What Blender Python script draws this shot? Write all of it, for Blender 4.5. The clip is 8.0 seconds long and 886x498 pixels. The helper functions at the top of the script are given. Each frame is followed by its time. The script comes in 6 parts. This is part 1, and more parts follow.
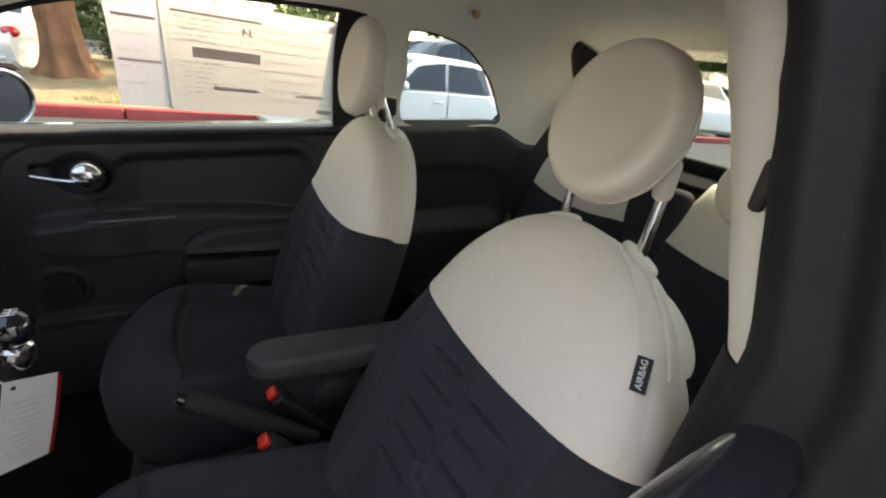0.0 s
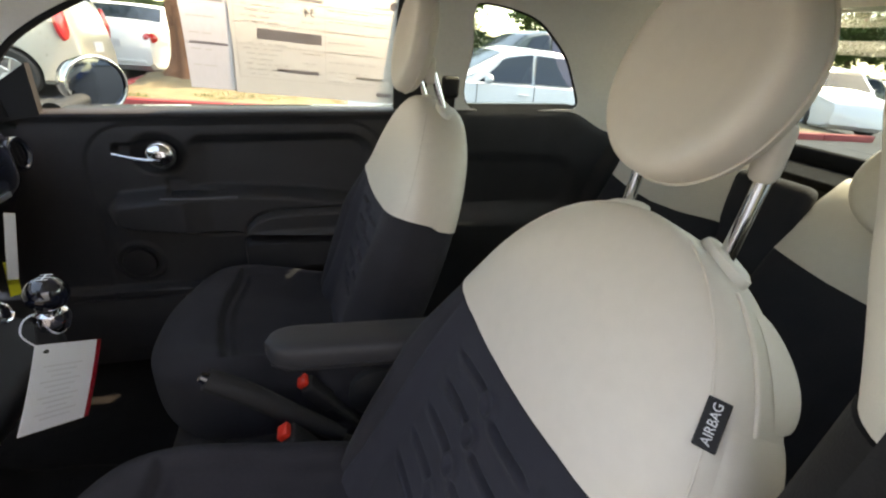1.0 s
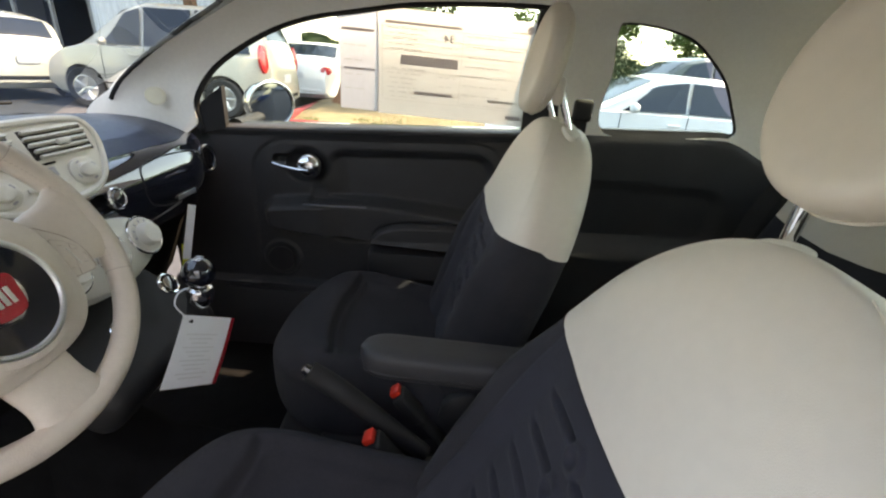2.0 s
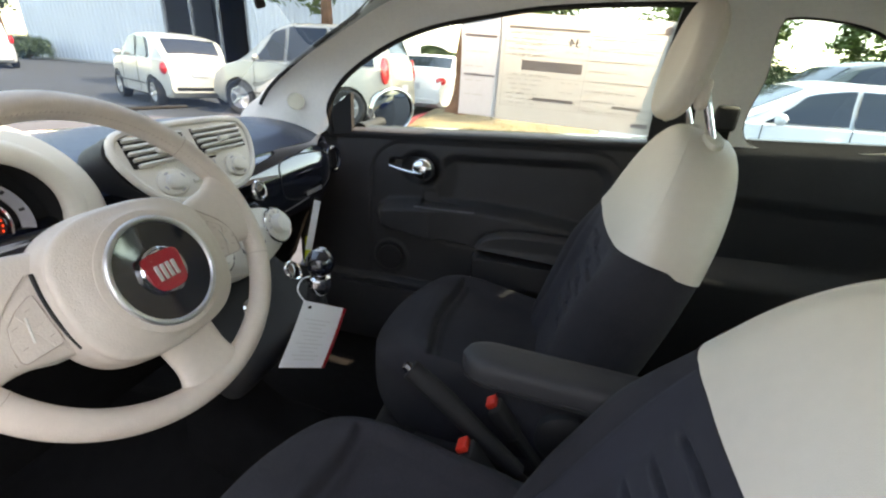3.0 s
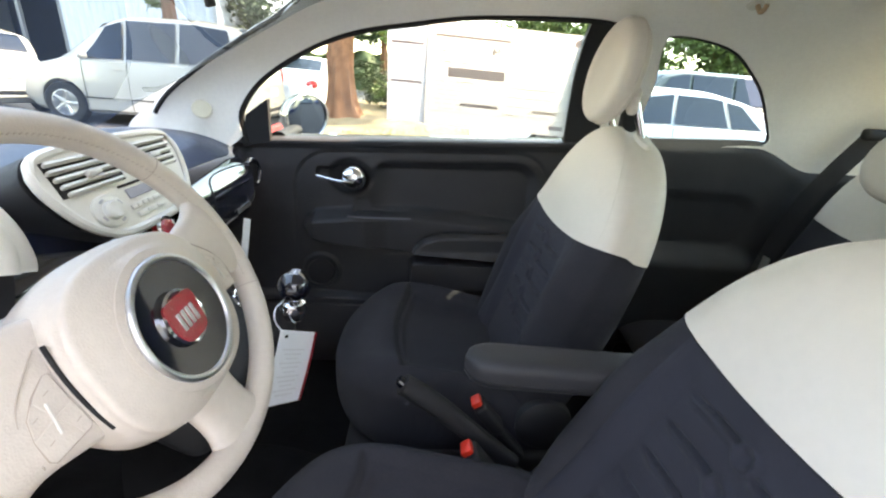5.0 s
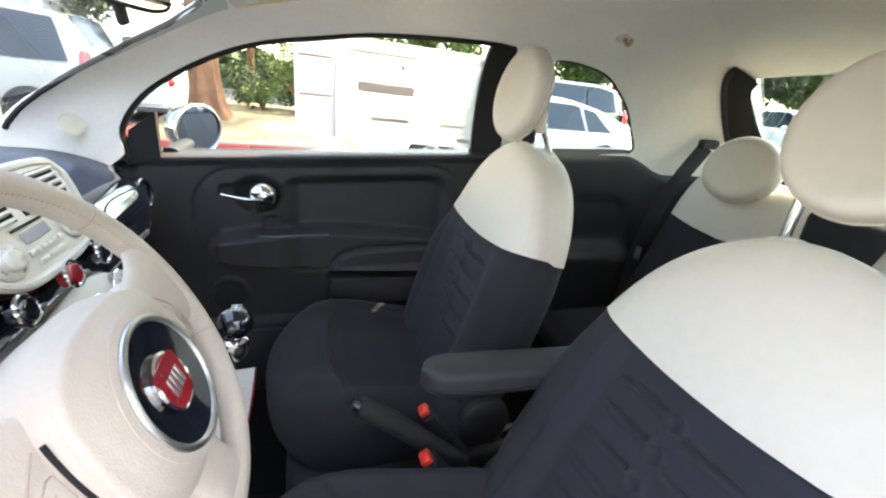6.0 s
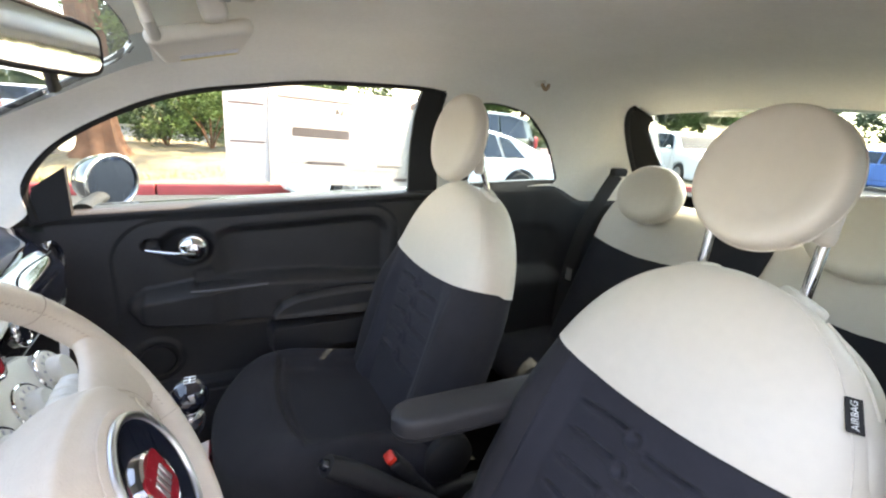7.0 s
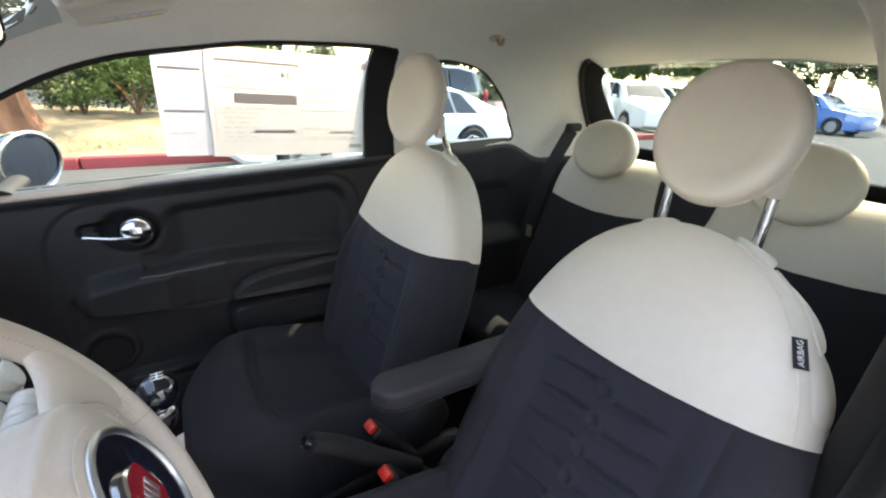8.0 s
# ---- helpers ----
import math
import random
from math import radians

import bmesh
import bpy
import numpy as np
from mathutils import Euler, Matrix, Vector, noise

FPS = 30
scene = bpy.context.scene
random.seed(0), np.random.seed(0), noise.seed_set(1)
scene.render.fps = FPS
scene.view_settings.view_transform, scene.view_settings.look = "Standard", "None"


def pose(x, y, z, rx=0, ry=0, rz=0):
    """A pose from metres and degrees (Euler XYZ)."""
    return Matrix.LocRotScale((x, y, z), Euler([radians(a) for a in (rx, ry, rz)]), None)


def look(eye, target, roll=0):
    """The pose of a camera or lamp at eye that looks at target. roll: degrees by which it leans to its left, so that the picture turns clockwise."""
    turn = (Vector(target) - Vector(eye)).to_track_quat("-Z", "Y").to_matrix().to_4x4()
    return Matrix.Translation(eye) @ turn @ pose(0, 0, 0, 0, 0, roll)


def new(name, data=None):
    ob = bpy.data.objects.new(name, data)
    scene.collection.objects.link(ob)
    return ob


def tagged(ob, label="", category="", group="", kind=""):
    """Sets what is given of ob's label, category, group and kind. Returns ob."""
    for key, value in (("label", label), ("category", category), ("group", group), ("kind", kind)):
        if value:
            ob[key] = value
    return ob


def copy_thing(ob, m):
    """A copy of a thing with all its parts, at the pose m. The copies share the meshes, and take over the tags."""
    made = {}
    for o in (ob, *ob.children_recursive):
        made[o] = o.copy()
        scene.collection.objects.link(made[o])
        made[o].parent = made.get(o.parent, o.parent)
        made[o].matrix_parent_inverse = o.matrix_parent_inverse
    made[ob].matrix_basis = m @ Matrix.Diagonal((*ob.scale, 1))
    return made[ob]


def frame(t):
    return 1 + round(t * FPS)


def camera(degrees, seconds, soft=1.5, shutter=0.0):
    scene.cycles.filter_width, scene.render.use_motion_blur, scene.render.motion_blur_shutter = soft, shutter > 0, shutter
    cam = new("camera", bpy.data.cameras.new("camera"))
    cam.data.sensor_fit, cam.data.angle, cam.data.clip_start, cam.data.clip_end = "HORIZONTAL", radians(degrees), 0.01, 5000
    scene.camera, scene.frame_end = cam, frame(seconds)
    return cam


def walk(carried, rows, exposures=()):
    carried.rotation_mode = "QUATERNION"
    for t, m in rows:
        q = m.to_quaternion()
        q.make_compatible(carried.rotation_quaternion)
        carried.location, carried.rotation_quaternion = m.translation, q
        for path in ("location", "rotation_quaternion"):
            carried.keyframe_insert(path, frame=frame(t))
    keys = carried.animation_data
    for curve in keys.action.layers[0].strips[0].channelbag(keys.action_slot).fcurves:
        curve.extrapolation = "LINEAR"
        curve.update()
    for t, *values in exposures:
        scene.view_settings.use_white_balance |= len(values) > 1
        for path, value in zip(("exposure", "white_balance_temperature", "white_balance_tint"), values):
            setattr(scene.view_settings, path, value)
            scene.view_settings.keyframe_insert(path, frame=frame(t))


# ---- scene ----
cam = camera(92.0, 8.0, 2.2)
PATH = [
    (0, (-0.441, -0.681, 1.246), (0.502, 0.887, 0.438), 7.6),
    (0.5, (-0.39, -0.648, 1.217), (0.359, 0.989, 0.345), 6.2),
    (1, (-0.343, -0.638, 1.207), (0.255, 1.065, 0.345), 5.9),
    (1.5, (-0.319, -0.627, 1.198), (0.053, 1.159, 0.378), 5.6),
    (2, (-0.31, -0.622, 1.192), (-0.274, 1.21, 0.39), 4.9),
    (3.5, (-0.365, -0.607, 1.174), (-0.839, 1.168, 0.383), 3.8),
    (4, (-0.412, -0.616, 1.172), (-0.779, 1.195, 0.408), 3.5),
    (5.5, (-0.538, -0.625, 1.186), (-0.149, 1.193, 0.451), 5.5),
    (6, (-0.588, -0.623, 1.204), (0.036, 1.144, 0.504), 6.0),
    (6.5, (-0.62, -0.62, 1.22), (0.166, 1.117, 0.618), 5.9),
    (7, (-0.639, -0.612, 1.235), (0.299, 1.065, 0.679), 4.6),
    (7.5, (-0.651, -0.6, 1.245), (0.418, 0.985, 0.66), 3.2),
    (8, (-0.649, -0.589, 1.248), (0.437, 0.926, 0.523), 3.0),
]
EXPOSE = [(0, 3.27, 11600, 21), (1.5, 3.53, 11500, 19), (2, 3.43, 11300, 18), (3.5, 3.76, 10200, 16), (5.5, 4.27, 10000, 17), (6.5, 4.31, 10000, 19), (7, 4.25, 10000, 20), (8, 3.85, 9800, 19)]
walk(cam, [(t, look(eye, target, roll)) for t, eye, target, roll in PATH], EXPOSE)

# ---- world, sun and exposure ----
world = bpy.data.worlds.new("world")
scene.world = world
world.use_nodes = True
wn, wl = world.node_tree.nodes, world.node_tree.links
SUN_AZ, SUN_EL = radians(80), radians(54)  # azimuth of the sun from +y towards +x
sky = wn.new("ShaderNodeTexSky")
sky.sky_type = "NISHITA"
sky.sun_disc = False
sky.sun_elevation, sky.sun_rotation = SUN_EL, SUN_AZ
wl.new(sky.outputs["Color"], wn["Background"].inputs["Color"])
wn["Background"].inputs["Strength"].default_value = 0.15
sun = new("sun", bpy.data.lights.new("sun", "SUN"))
sun.data.energy, sun.data.angle, sun.data.color = 1.6, radians(0.5), (1.0, 0.94, 0.86)
sun_from = Vector((math.sin(SUN_AZ) * math.cos(SUN_EL), math.cos(SUN_AZ) * math.cos(SUN_EL), math.sin(SUN_EL)))
sun.matrix_world = look(sun_from * 50, (0, 0, 0))


# ---- materials ----
def mat(name, rgb, rough=0.6, metal=0.0, vary=0.12, size=6.0, bump=0.0, bsize=400.0, spec=0.5, coat=0.0, weave=0.0, fleck=None, sheen=0.0, piece=0.0):
    """A node material: two scales of colour change, a fine relief and, if wanted, a weave."""
    m = bpy.data.materials.new(name)
    m.use_nodes = True
    n, l = m.node_tree.nodes, m.node_tree.links
    b = n["Principled BSDF"]
    co = n.new("ShaderNodeTexCoord")
    n1, n2 = n.new("ShaderNodeTexNoise"), n.new("ShaderNodeTexNoise")
    n1.inputs["Scale"].default_value, n1.inputs["Detail"].default_value = size, 5
    n2.inputs["Scale"].default_value, n2.inputs["Detail"].default_value = size * 14, 3
    for t in (n1, n2):
        l.new(co.outputs["Object"], t.inputs["Vector"])
    add = n.new("ShaderNodeMath")
    add.operation = "ADD"
    l.new(n1.outputs["Fac"], add.inputs[0])
    l.new(n2.outputs["Fac"], add.inputs[1])
    half = n.new("ShaderNodeMath")
    half.operation = "MULTIPLY"
    half.inputs[1].default_value = 0.5
    l.new(add.outputs[0], half.inputs[0])
    ramp = n.new("ShaderNodeValToRGB")
    c = Vector(rgb)
    lo, hi = c * (1 - vary), c * (1 + vary)
    ramp.color_ramp.elements[0].position, ramp.color_ramp.elements[1].position = 0.32, 0.68
    ramp.color_ramp.elements[0].color = (*[max(0, v) for v in lo], 1)
    ramp.color_ramp.elements[1].color = (*[min(1, v) for v in (fleck or hi)], 1)
    l.new(half.outputs[0], ramp.inputs["Fac"])
    colour = ramp.outputs["Color"]
    if piece:
        info, hsv = n.new("ShaderNodeObjectInfo"), n.new("ShaderNodeHueSaturation")
        scale = n.new("ShaderNodeMapRange")
        scale.inputs["To Min"].default_value, scale.inputs["To Max"].default_value = 1 - piece, 1 + piece
        l.new(info.outputs["Random"], scale.inputs["Value"])
        l.new(scale.outputs["Result"], hsv.inputs["Value"])
        l.new(colour, hsv.inputs["Color"])
        colour = hsv.outputs["Color"]
    l.new(colour, b.inputs["Base Color"])
    rr = n.new("ShaderNodeMapRange")
    rr.inputs["To Min"].default_value, rr.inputs["To Max"].default_value = max(0.02, rough - 0.08), min(1, rough + 0.08)
    l.new(n2.outputs["Fac"], rr.inputs["Value"])
    l.new(rr.outputs["Result"], b.inputs["Roughness"])
    b.inputs["Metallic"].default_value = metal
    b.inputs["Specular IOR Level"].default_value = spec
    b.inputs["Coat Weight"].default_value = coat
    b.inputs["Coat Roughness"].default_value = 0.04
    b.inputs["Sheen Weight"].default_value = sheen
    if bump:
        bn, bp = n.new("ShaderNodeTexNoise"), n.new("ShaderNodeBump")
        bn.inputs["Scale"].default_value, bn.inputs["Detail"].default_value = bsize, 2
        l.new(co.outputs["Object"], bn.inputs["Vector"])
        bp.inputs["Strength"].default_value, bp.inputs["Distance"].default_value = bump, 0.002
        height = bn.outputs["Fac"]
        if weave:
            va, vb, mx = n.new("ShaderNodeTexWave"), n.new("ShaderNodeTexWave"), n.new("ShaderNodeMath")
            va.bands_direction, vb.bands_direction = "Y", "Z"
            for w in (va, vb):
                w.inputs["Scale"].default_value, w.inputs["Distortion"].default_value = weave, 0.6
                l.new(co.outputs["Object"], w.inputs["Vector"])
            mx.operation = "MAXIMUM"
            l.new(va.outputs["Fac"], mx.inputs[0])
            l.new(vb.outputs["Fac"], mx.inputs[1])
            m3 = n.new("ShaderNodeMath")
            m3.operation = "ADD"
            l.new(mx.outputs[0], m3.inputs[0])
            l.new(bn.outputs["Fac"], m3.inputs[1])
            height = m3.outputs[0]
        l.new(height, bp.inputs["Height"])
        l.new(bp.outputs["Normal"], b.inputs["Normal"])
    return m


def glass(name, tint, rough=0.0, mirror=0.06):
    """A thin pane: mostly clear and tinted, with a little gloss."""
    m = bpy.data.materials.new(name)
    m.use_nodes = True
    n, l = m.node_tree.nodes, m.node_tree.links
    n.remove(n["Principled BSDF"])
    tr, gl, mix, fr, cut = (n.new("ShaderNode" + k) for k in ("BsdfTransparent", "BsdfGlossy", "MixShader", "Fresnel", "Math"))
    tr.inputs["Color"].default_value = (*tint, 1)
    gl.inputs["Roughness"].default_value = rough
    fr.inputs["IOR"].default_value = 1.35
    cut.operation = "MINIMUM"
    cut.inputs[1].default_value = mirror * 4
    l.new(fr.outputs[0], cut.inputs[0])
    l.new(cut.outputs[0], mix.inputs[0])
    l.new(tr.outputs[0], mix.inputs[1])
    l.new(gl.outputs[0], mix.inputs[2])
    l.new(mix.outputs[0], n["Material Output"].inputs["Surface"])
    return m


def glow(name, rgb, strength):
    m = bpy.data.materials.new(name)
    m.use_nodes = True
    b = m.node_tree.nodes["Principled BSDF"]
    b.inputs["Base Color"].default_value = (*[v * 0.3 for v in rgb], 1)
    b.inputs["Emission Color"].default_value = (*rgb, 1)
    b.inputs["Emission Strength"].default_value = strength
    return m


IVORY = mat("ivory_vinyl", (0.665, 0.598, 0.515), 0.5, vary=0.03, size=5, bump=0.12, bsize=900)
IVORY_CLOTH = mat("ivory_headliner", (0.89, 0.865, 0.80), 0.9, vary=0.04, size=8, bump=0.2, bsize=1200, spec=0.2)
IVORY_TRIM = mat("ivory_plastic", (0.70, 0.66, 0.58), 0.55, vary=0.03, size=9, bump=0.1, bsize=700)
IVORY_HARD = mat("ivory_switch_plastic", (0.62, 0.59, 0.53), 0.35, vary=0.03, size=12, bump=0.04, bsize=800)
LEATHER = mat("ivory_leather", (0.575, 0.497, 0.425), 0.42, vary=0.05, size=10, bump=0.25, bsize=600)
CLOTH = mat("charcoal_cloth", (0.026, 0.026, 0.032), 0.9, vary=0.18, size=20, bump=0.35, bsize=1500, spec=0.2, weave=420, sheen=0.04)
INSERT = mat("navy_black_cloth", (0.026, 0.027, 0.037), 0.85, vary=0.15, size=25, bump=0.35, bsize=1500, spec=0.25, weave=300, sheen=0.04)
BLACK = mat("black_plastic", (0.013, 0.013, 0.015), 0.6, vary=0.2, size=15, bump=0.3, bsize=900, spec=0.4)
GRAIN = mat("black_door_plastic", (0.027, 0.027, 0.030), 0.46, vary=0.2, size=12, bump=0.45, bsize=700, spec=0.45)
DARK = mat("dark_rubber", (0.012, 0.012, 0.013), 0.75, vary=0.25, size=10, bump=0.2, bsize=500, spec=0.3)
# darker than black carpet: shade of footwell, console and shelf is in this colour
CARPET_SHADE = mat("black_carpet_and_shade", (0.006, 0.006, 0.0065), 1.0, vary=0.4, size=30, bump=0.8, bsize=900, spec=0.1)
GLOSS = mat("gloss_black_paint", (0.005, 0.007, 0.014), 0.06, vary=0.1, size=3, spec=0.6, coat=1.0)
PAD = mat("dark_blue_dash_pad", (0.004, 0.012, 0.032), 0.36, vary=0.15, size=9, bump=0.3, bsize=800, spec=0.35)
CHROME = mat("chrome", (0.75, 0.76, 0.78), 0.1, metal=1.0, vary=0.03, size=30)
SATIN = mat("satin_metal", (0.62, 0.62, 0.62), 0.36, metal=1.0, vary=0.04, size=30)
RED = mat("red_plastic", (0.75, 0.035, 0.02), 0.4, vary=0.08, size=30)
BADGE = mat("badge_red_enamel", (0.34, 0.012, 0.022), 0.25, vary=0.1, size=30, coat=0.6)
WHITE_PAPER = mat("white_paper", (0.76, 0.77, 0.80), 0.8, vary=0.02, size=20, spec=0.2)
INK = mat("grey_print", (0.36, 0.35, 0.37), 0.8, vary=0.05, size=50, spec=0.2)
INK_PALE = mat("pale_grey_print", (0.66, 0.66, 0.68), 0.8, vary=0.05, size=50, spec=0.2)
BELT = mat("black_webbing", (0.016, 0.016, 0.018), 0.7, vary=0.15, size=40, bump=0.5, bsize=600, weave=900)
WHITE_INK = mat("white_print", (0.8, 0.8, 0.8), 0.6, vary=0.02, size=30)


# ---- mesh helpers ----
def thing(name, label, category, group="", kind="", at=(0, 0, 0)):
    ob = new(name)
    ob.location = at
    ob.empty_display_size = 0.05
    return tagged(ob, label, category, group, kind)


def mesh_of(bm, name, material, angle=38):
    bmesh.ops.recalc_face_normals(bm, faces=bm.faces)
    me = bpy.data.meshes.new(name)
    bm.to_mesh(me)
    bm.free()
    me.materials.append(material)
    me.shade_smooth()
    me.set_sharp_from_angle(angle=radians(angle))
    return me


def part(name, bm, material, parent=None, label="", angle=38):
    """Links a bmesh, in the place's own metres, as one mesh under a thing or a part."""
    ob = new(name, mesh_of(bm, name, material, angle))
    if parent is not None:
        ob.parent = parent
        base = Vector()
        p = parent
        while p is not None:
            base += p.location
            p = p.parent
        ob.data.transform(Matrix.Translation(-base))
    return tagged(ob, label)


def alone(name, bm, material, label, category, group="", kind="", angle=38):
    return tagged(part(name, bm, material, None, "", angle), label, category, group, kind)


def grid(f, nu, nv, wrap=False, caps=False):
    """A sheet through f(u, v), u and v from 0 to 1. wrap closes it in u, caps shuts both ends in v."""
    bm = bmesh.new()
    rows = []
    for j in range(nv + 1):
        rows.append([bm.verts.new(f(i / nu, j / nv)) for i in range(nu if wrap else nu + 1)])
    for j in range(nv):
        for i in range(nu):
            k = (i + 1) % nu if wrap else i + 1
            bm.faces.new((rows[j][i], rows[j][k], rows[j + 1][k], rows[j + 1][i]))
    if caps:
        bm.faces.new(rows[0])
        bm.faces.new(rows[-1][::-1])
    bmesh.ops.remove_doubles(bm, verts=bm.verts, dist=1e-6)
    return bm


def slab(f, nu, nv, off):
    """A closed sheet with thickness: f(u, v) and f(u, v) + off(u, v)."""
    bm = bmesh.new()
    a = [[bm.verts.new(f(i / nu, j / nv)) for i in range(nu + 1)] for j in range(nv + 1)]
    b = [[bm.verts.new(Vector(f(i / nu, j / nv)) + Vector(off(i / nu, j / nv))) for i in range(nu + 1)] for j in range(nv + 1)]
    for j in range(nv):
        for i in range(nu):
            bm.faces.new((a[j][i], a[j][i + 1], a[j + 1][i + 1], a[j + 1][i]))
            bm.faces.new((b[j][i], b[j + 1][i], b[j + 1][i + 1], b[j][i + 1]))
    for i in range(nu):
        bm.faces.new((a[0][i], b[0][i], b[0][i + 1], a[0][i + 1]))
        bm.faces.new((a[nv][i], a[nv][i + 1], b[nv][i + 1], b[nv][i]))
    for j in range(nv):
        bm.faces.new((a[j][0], a[j + 1][0], b[j + 1][0], b[j][0]))
        bm.faces.new((a[j][nu], b[j][nu], b[j + 1][nu], a[j + 1][nu]))
    return bm


def rbox(size, at=(0, 0, 0), bevel=0.005, seg=3, m=None):
    bm = bmesh.new()
    bmesh.ops.create_cube(bm, size=1)
    bmesh.ops.scale(bm, vec=size, verts=bm.verts)
    if bevel:
        bmesh.ops.bevel(bm, geom=bm.edges[:], offset=min(bevel, min(size) * 0.49), segments=seg, profile=0.5, affect="EDGES")
    if m is not None:
        bm.transform(m)
    bm.transform(Matrix.Translation(at))
    return bm


def spline(points, n=40, closed=False):
    """Evenly stepped Catmull-Rom points through the given ones."""
    p = [Vector(q) for q in points]
    k = len(p)
    out = []
    spans = k if closed else k - 1
    for s in range(n if closed else n + 1):
        t = s / n * spans
        i = min(int(t), spans - 1)
        f = t - i
        q = [p[(i + d) % k] if closed else p[max(0, min(k - 1, i + d))] for d in (-1, 0, 1, 2)]
        out.append(0.5 * (2 * q[1] + (q[2] - q[0]) * f + (2 * q[0] - 5 * q[1] + 4 * q[2] - q[3]) * f * f + (3 * q[1] - q[0] - 3 * q[2] + q[3]) * f ** 3))
    return out


def tube(path, r, seg=10, closed=False, flat=1.0, up=None):
    """A round or flattened tube along a list of points; r may be a function of 0..1."""
    path = [Vector(p) for p in path]
    n = len(path)
    bm = bmesh.new()
    rings = []
    ref = Vector(up) if up is not None else Vector((0.13, 0.21, 0.97))
    for i, p in enumerate(path):
        a = path[(i - 1) % n] if (closed or i) else p
        b = path[(i + 1) % n] if (closed or i < n - 1) else p
        d = (b - a).normalized()
        s = d.cross(ref)
        s = s.normalized() if s.length > 1e-4 else d.orthogonal().normalized()
        w = s.cross(d).normalized()
        rr = r(i / max(1, n - 1)) if callable(r) else r
        rings.append([bm.verts.new(p + s * (math.cos(2 * math.pi * k / seg) * rr) + w * (math.sin(2 * math.pi * k / seg) * rr * flat)) for k in range(seg)])
    for i in range(n if closed else n - 1):
        x, y = rings[i], rings[(i + 1) % n]
        for k in range(seg):
            bm.faces.new((x[k], x[(k + 1) % seg], y[(k + 1) % seg], y[k]))
    if not closed:
        bm.faces.new(rings[0][::-1])
        bm.faces.new(rings[-1])
    return bm


def lathe(profile, seg=32, m=None, sx=1.0, sy=1.0):
    """Turns (radius, height) pairs round z."""
    bm = bmesh.new()
    rings = []
    for r, h in profile:
        if r < 1e-6:
            rings.append([bm.verts.new((0, 0, h))])
        else:
            rings.append([bm.verts.new((r * sx * math.cos(2 * math.pi * k / seg), r * sy * math.sin(2 * math.pi * k / seg), h)) for k in range(seg)])
    for a, b in zip(rings, rings[1:]):
        for k in range(seg):
            q = (k + 1) % seg
            if len(a) == 1 and len(b) == 1:
                continue
            if len(a) == 1:
                bm.faces.new((a[0], b[q], b[k]))
            elif len(b) == 1:
                bm.faces.new((a[k], a[q], b[0]))
            else:
                bm.faces.new((a[k], a[q], b[q], b[k]))
    if m is not None:
        bm.transform(m)
    return bm


def prism(outline, a, b):
    """A closed solid between outline moved by a and by b."""
    bm = bmesh.new()
    lo = [bm.verts.new(Vector(p) + Vector(a)) for p in outline]
    hi = [bm.verts.new(Vector(p) + Vector(b)) for p in outline]
    n = len(lo)
    bm.faces.new(lo)
    bm.faces.new(hi[::-1])
    for i in range(n):
        bm.faces.new((lo[i], hi[i], hi[(i + 1) % n], lo[(i + 1) % n]))
    bmesh.ops.recalc_face_normals(bm, faces=bm.faces)
    return bm


def join(*bms):
    """Several bmeshes as one."""
    out = bmesh.new()
    for b in bms:
        me = bpy.data.meshes.new("tmp")
        b.to_mesh(me)
        b.free()
        out.from_mesh(me)
        bpy.data.meshes.remove(me)
    return out


def carve(ob, cutters):
    """Cuts closed solids out of a mesh object."""
    for bm in cutters:
        me = bpy.data.meshes.new("cutter")
        bmesh.ops.recalc_face_normals(bm, faces=bm.faces)
        bm.to_mesh(me)
        bm.free()
        c = new("cutter", me)
        mod = ob.modifiers.new("cut", "BOOLEAN")
        mod.operation, mod.solver, mod.object = "DIFFERENCE", "EXACT", c
        done = bpy.data.meshes.new_from_object(ob.evaluated_get(bpy.context.evaluated_depsgraph_get()))
        ob.modifiers.clear()
        old, ob.data = ob.data, done
        bpy.data.objects.remove(c)
        bpy.data.meshes.remove(me)
    ob.data.shade_smooth()
    ob.data.set_sharp_from_angle(angle=radians(30))
    return ob


def frame_on(at, normal, up=(0, 0, 1)):
    """A pose whose z is the normal and whose y is as near up as can be."""
    z = Vector(normal).normalized()
    x = Vector(up).cross(z).normalized()
    y = z.cross(x)
    return Matrix.Translation(at) @ Matrix((x, y, z)).transposed().to_4x4()


def smooth(a, b, x):
    t = max(0.0, min(1.0, (x - a) / (b - a)))
    return t * t * (3 - 2 * t)


def lerp(pairs, x):
    """Straight lines between (x, y) pairs."""
    if x <= pairs[0][0]:
        return pairs[0][1]
    for (a, p), (b, q) in zip(pairs, pairs[1:]):
        if x <= b:
            return p + (q - p) * (x - a) / (b - a)
    return pairs[-1][1]


def spow(v, p):
    return math.copysign(abs(v) ** p, v)


def rrect(x, z, x0, x1, z0, z1, r):
    """Signed distance to a rounded rectangle: negative inside."""
    cx, cz, hx, hz = (x0 + x1) / 2, (z0 + z1) / 2, (x1 - x0) / 2 - r, (z1 - z0) / 2 - r
    dx, dz = abs(x - cx) - hx, abs(z - cz) - hz
    return math.hypot(max(dx, 0), max(dz, 0)) + min(max(dx, dz), 0) - r


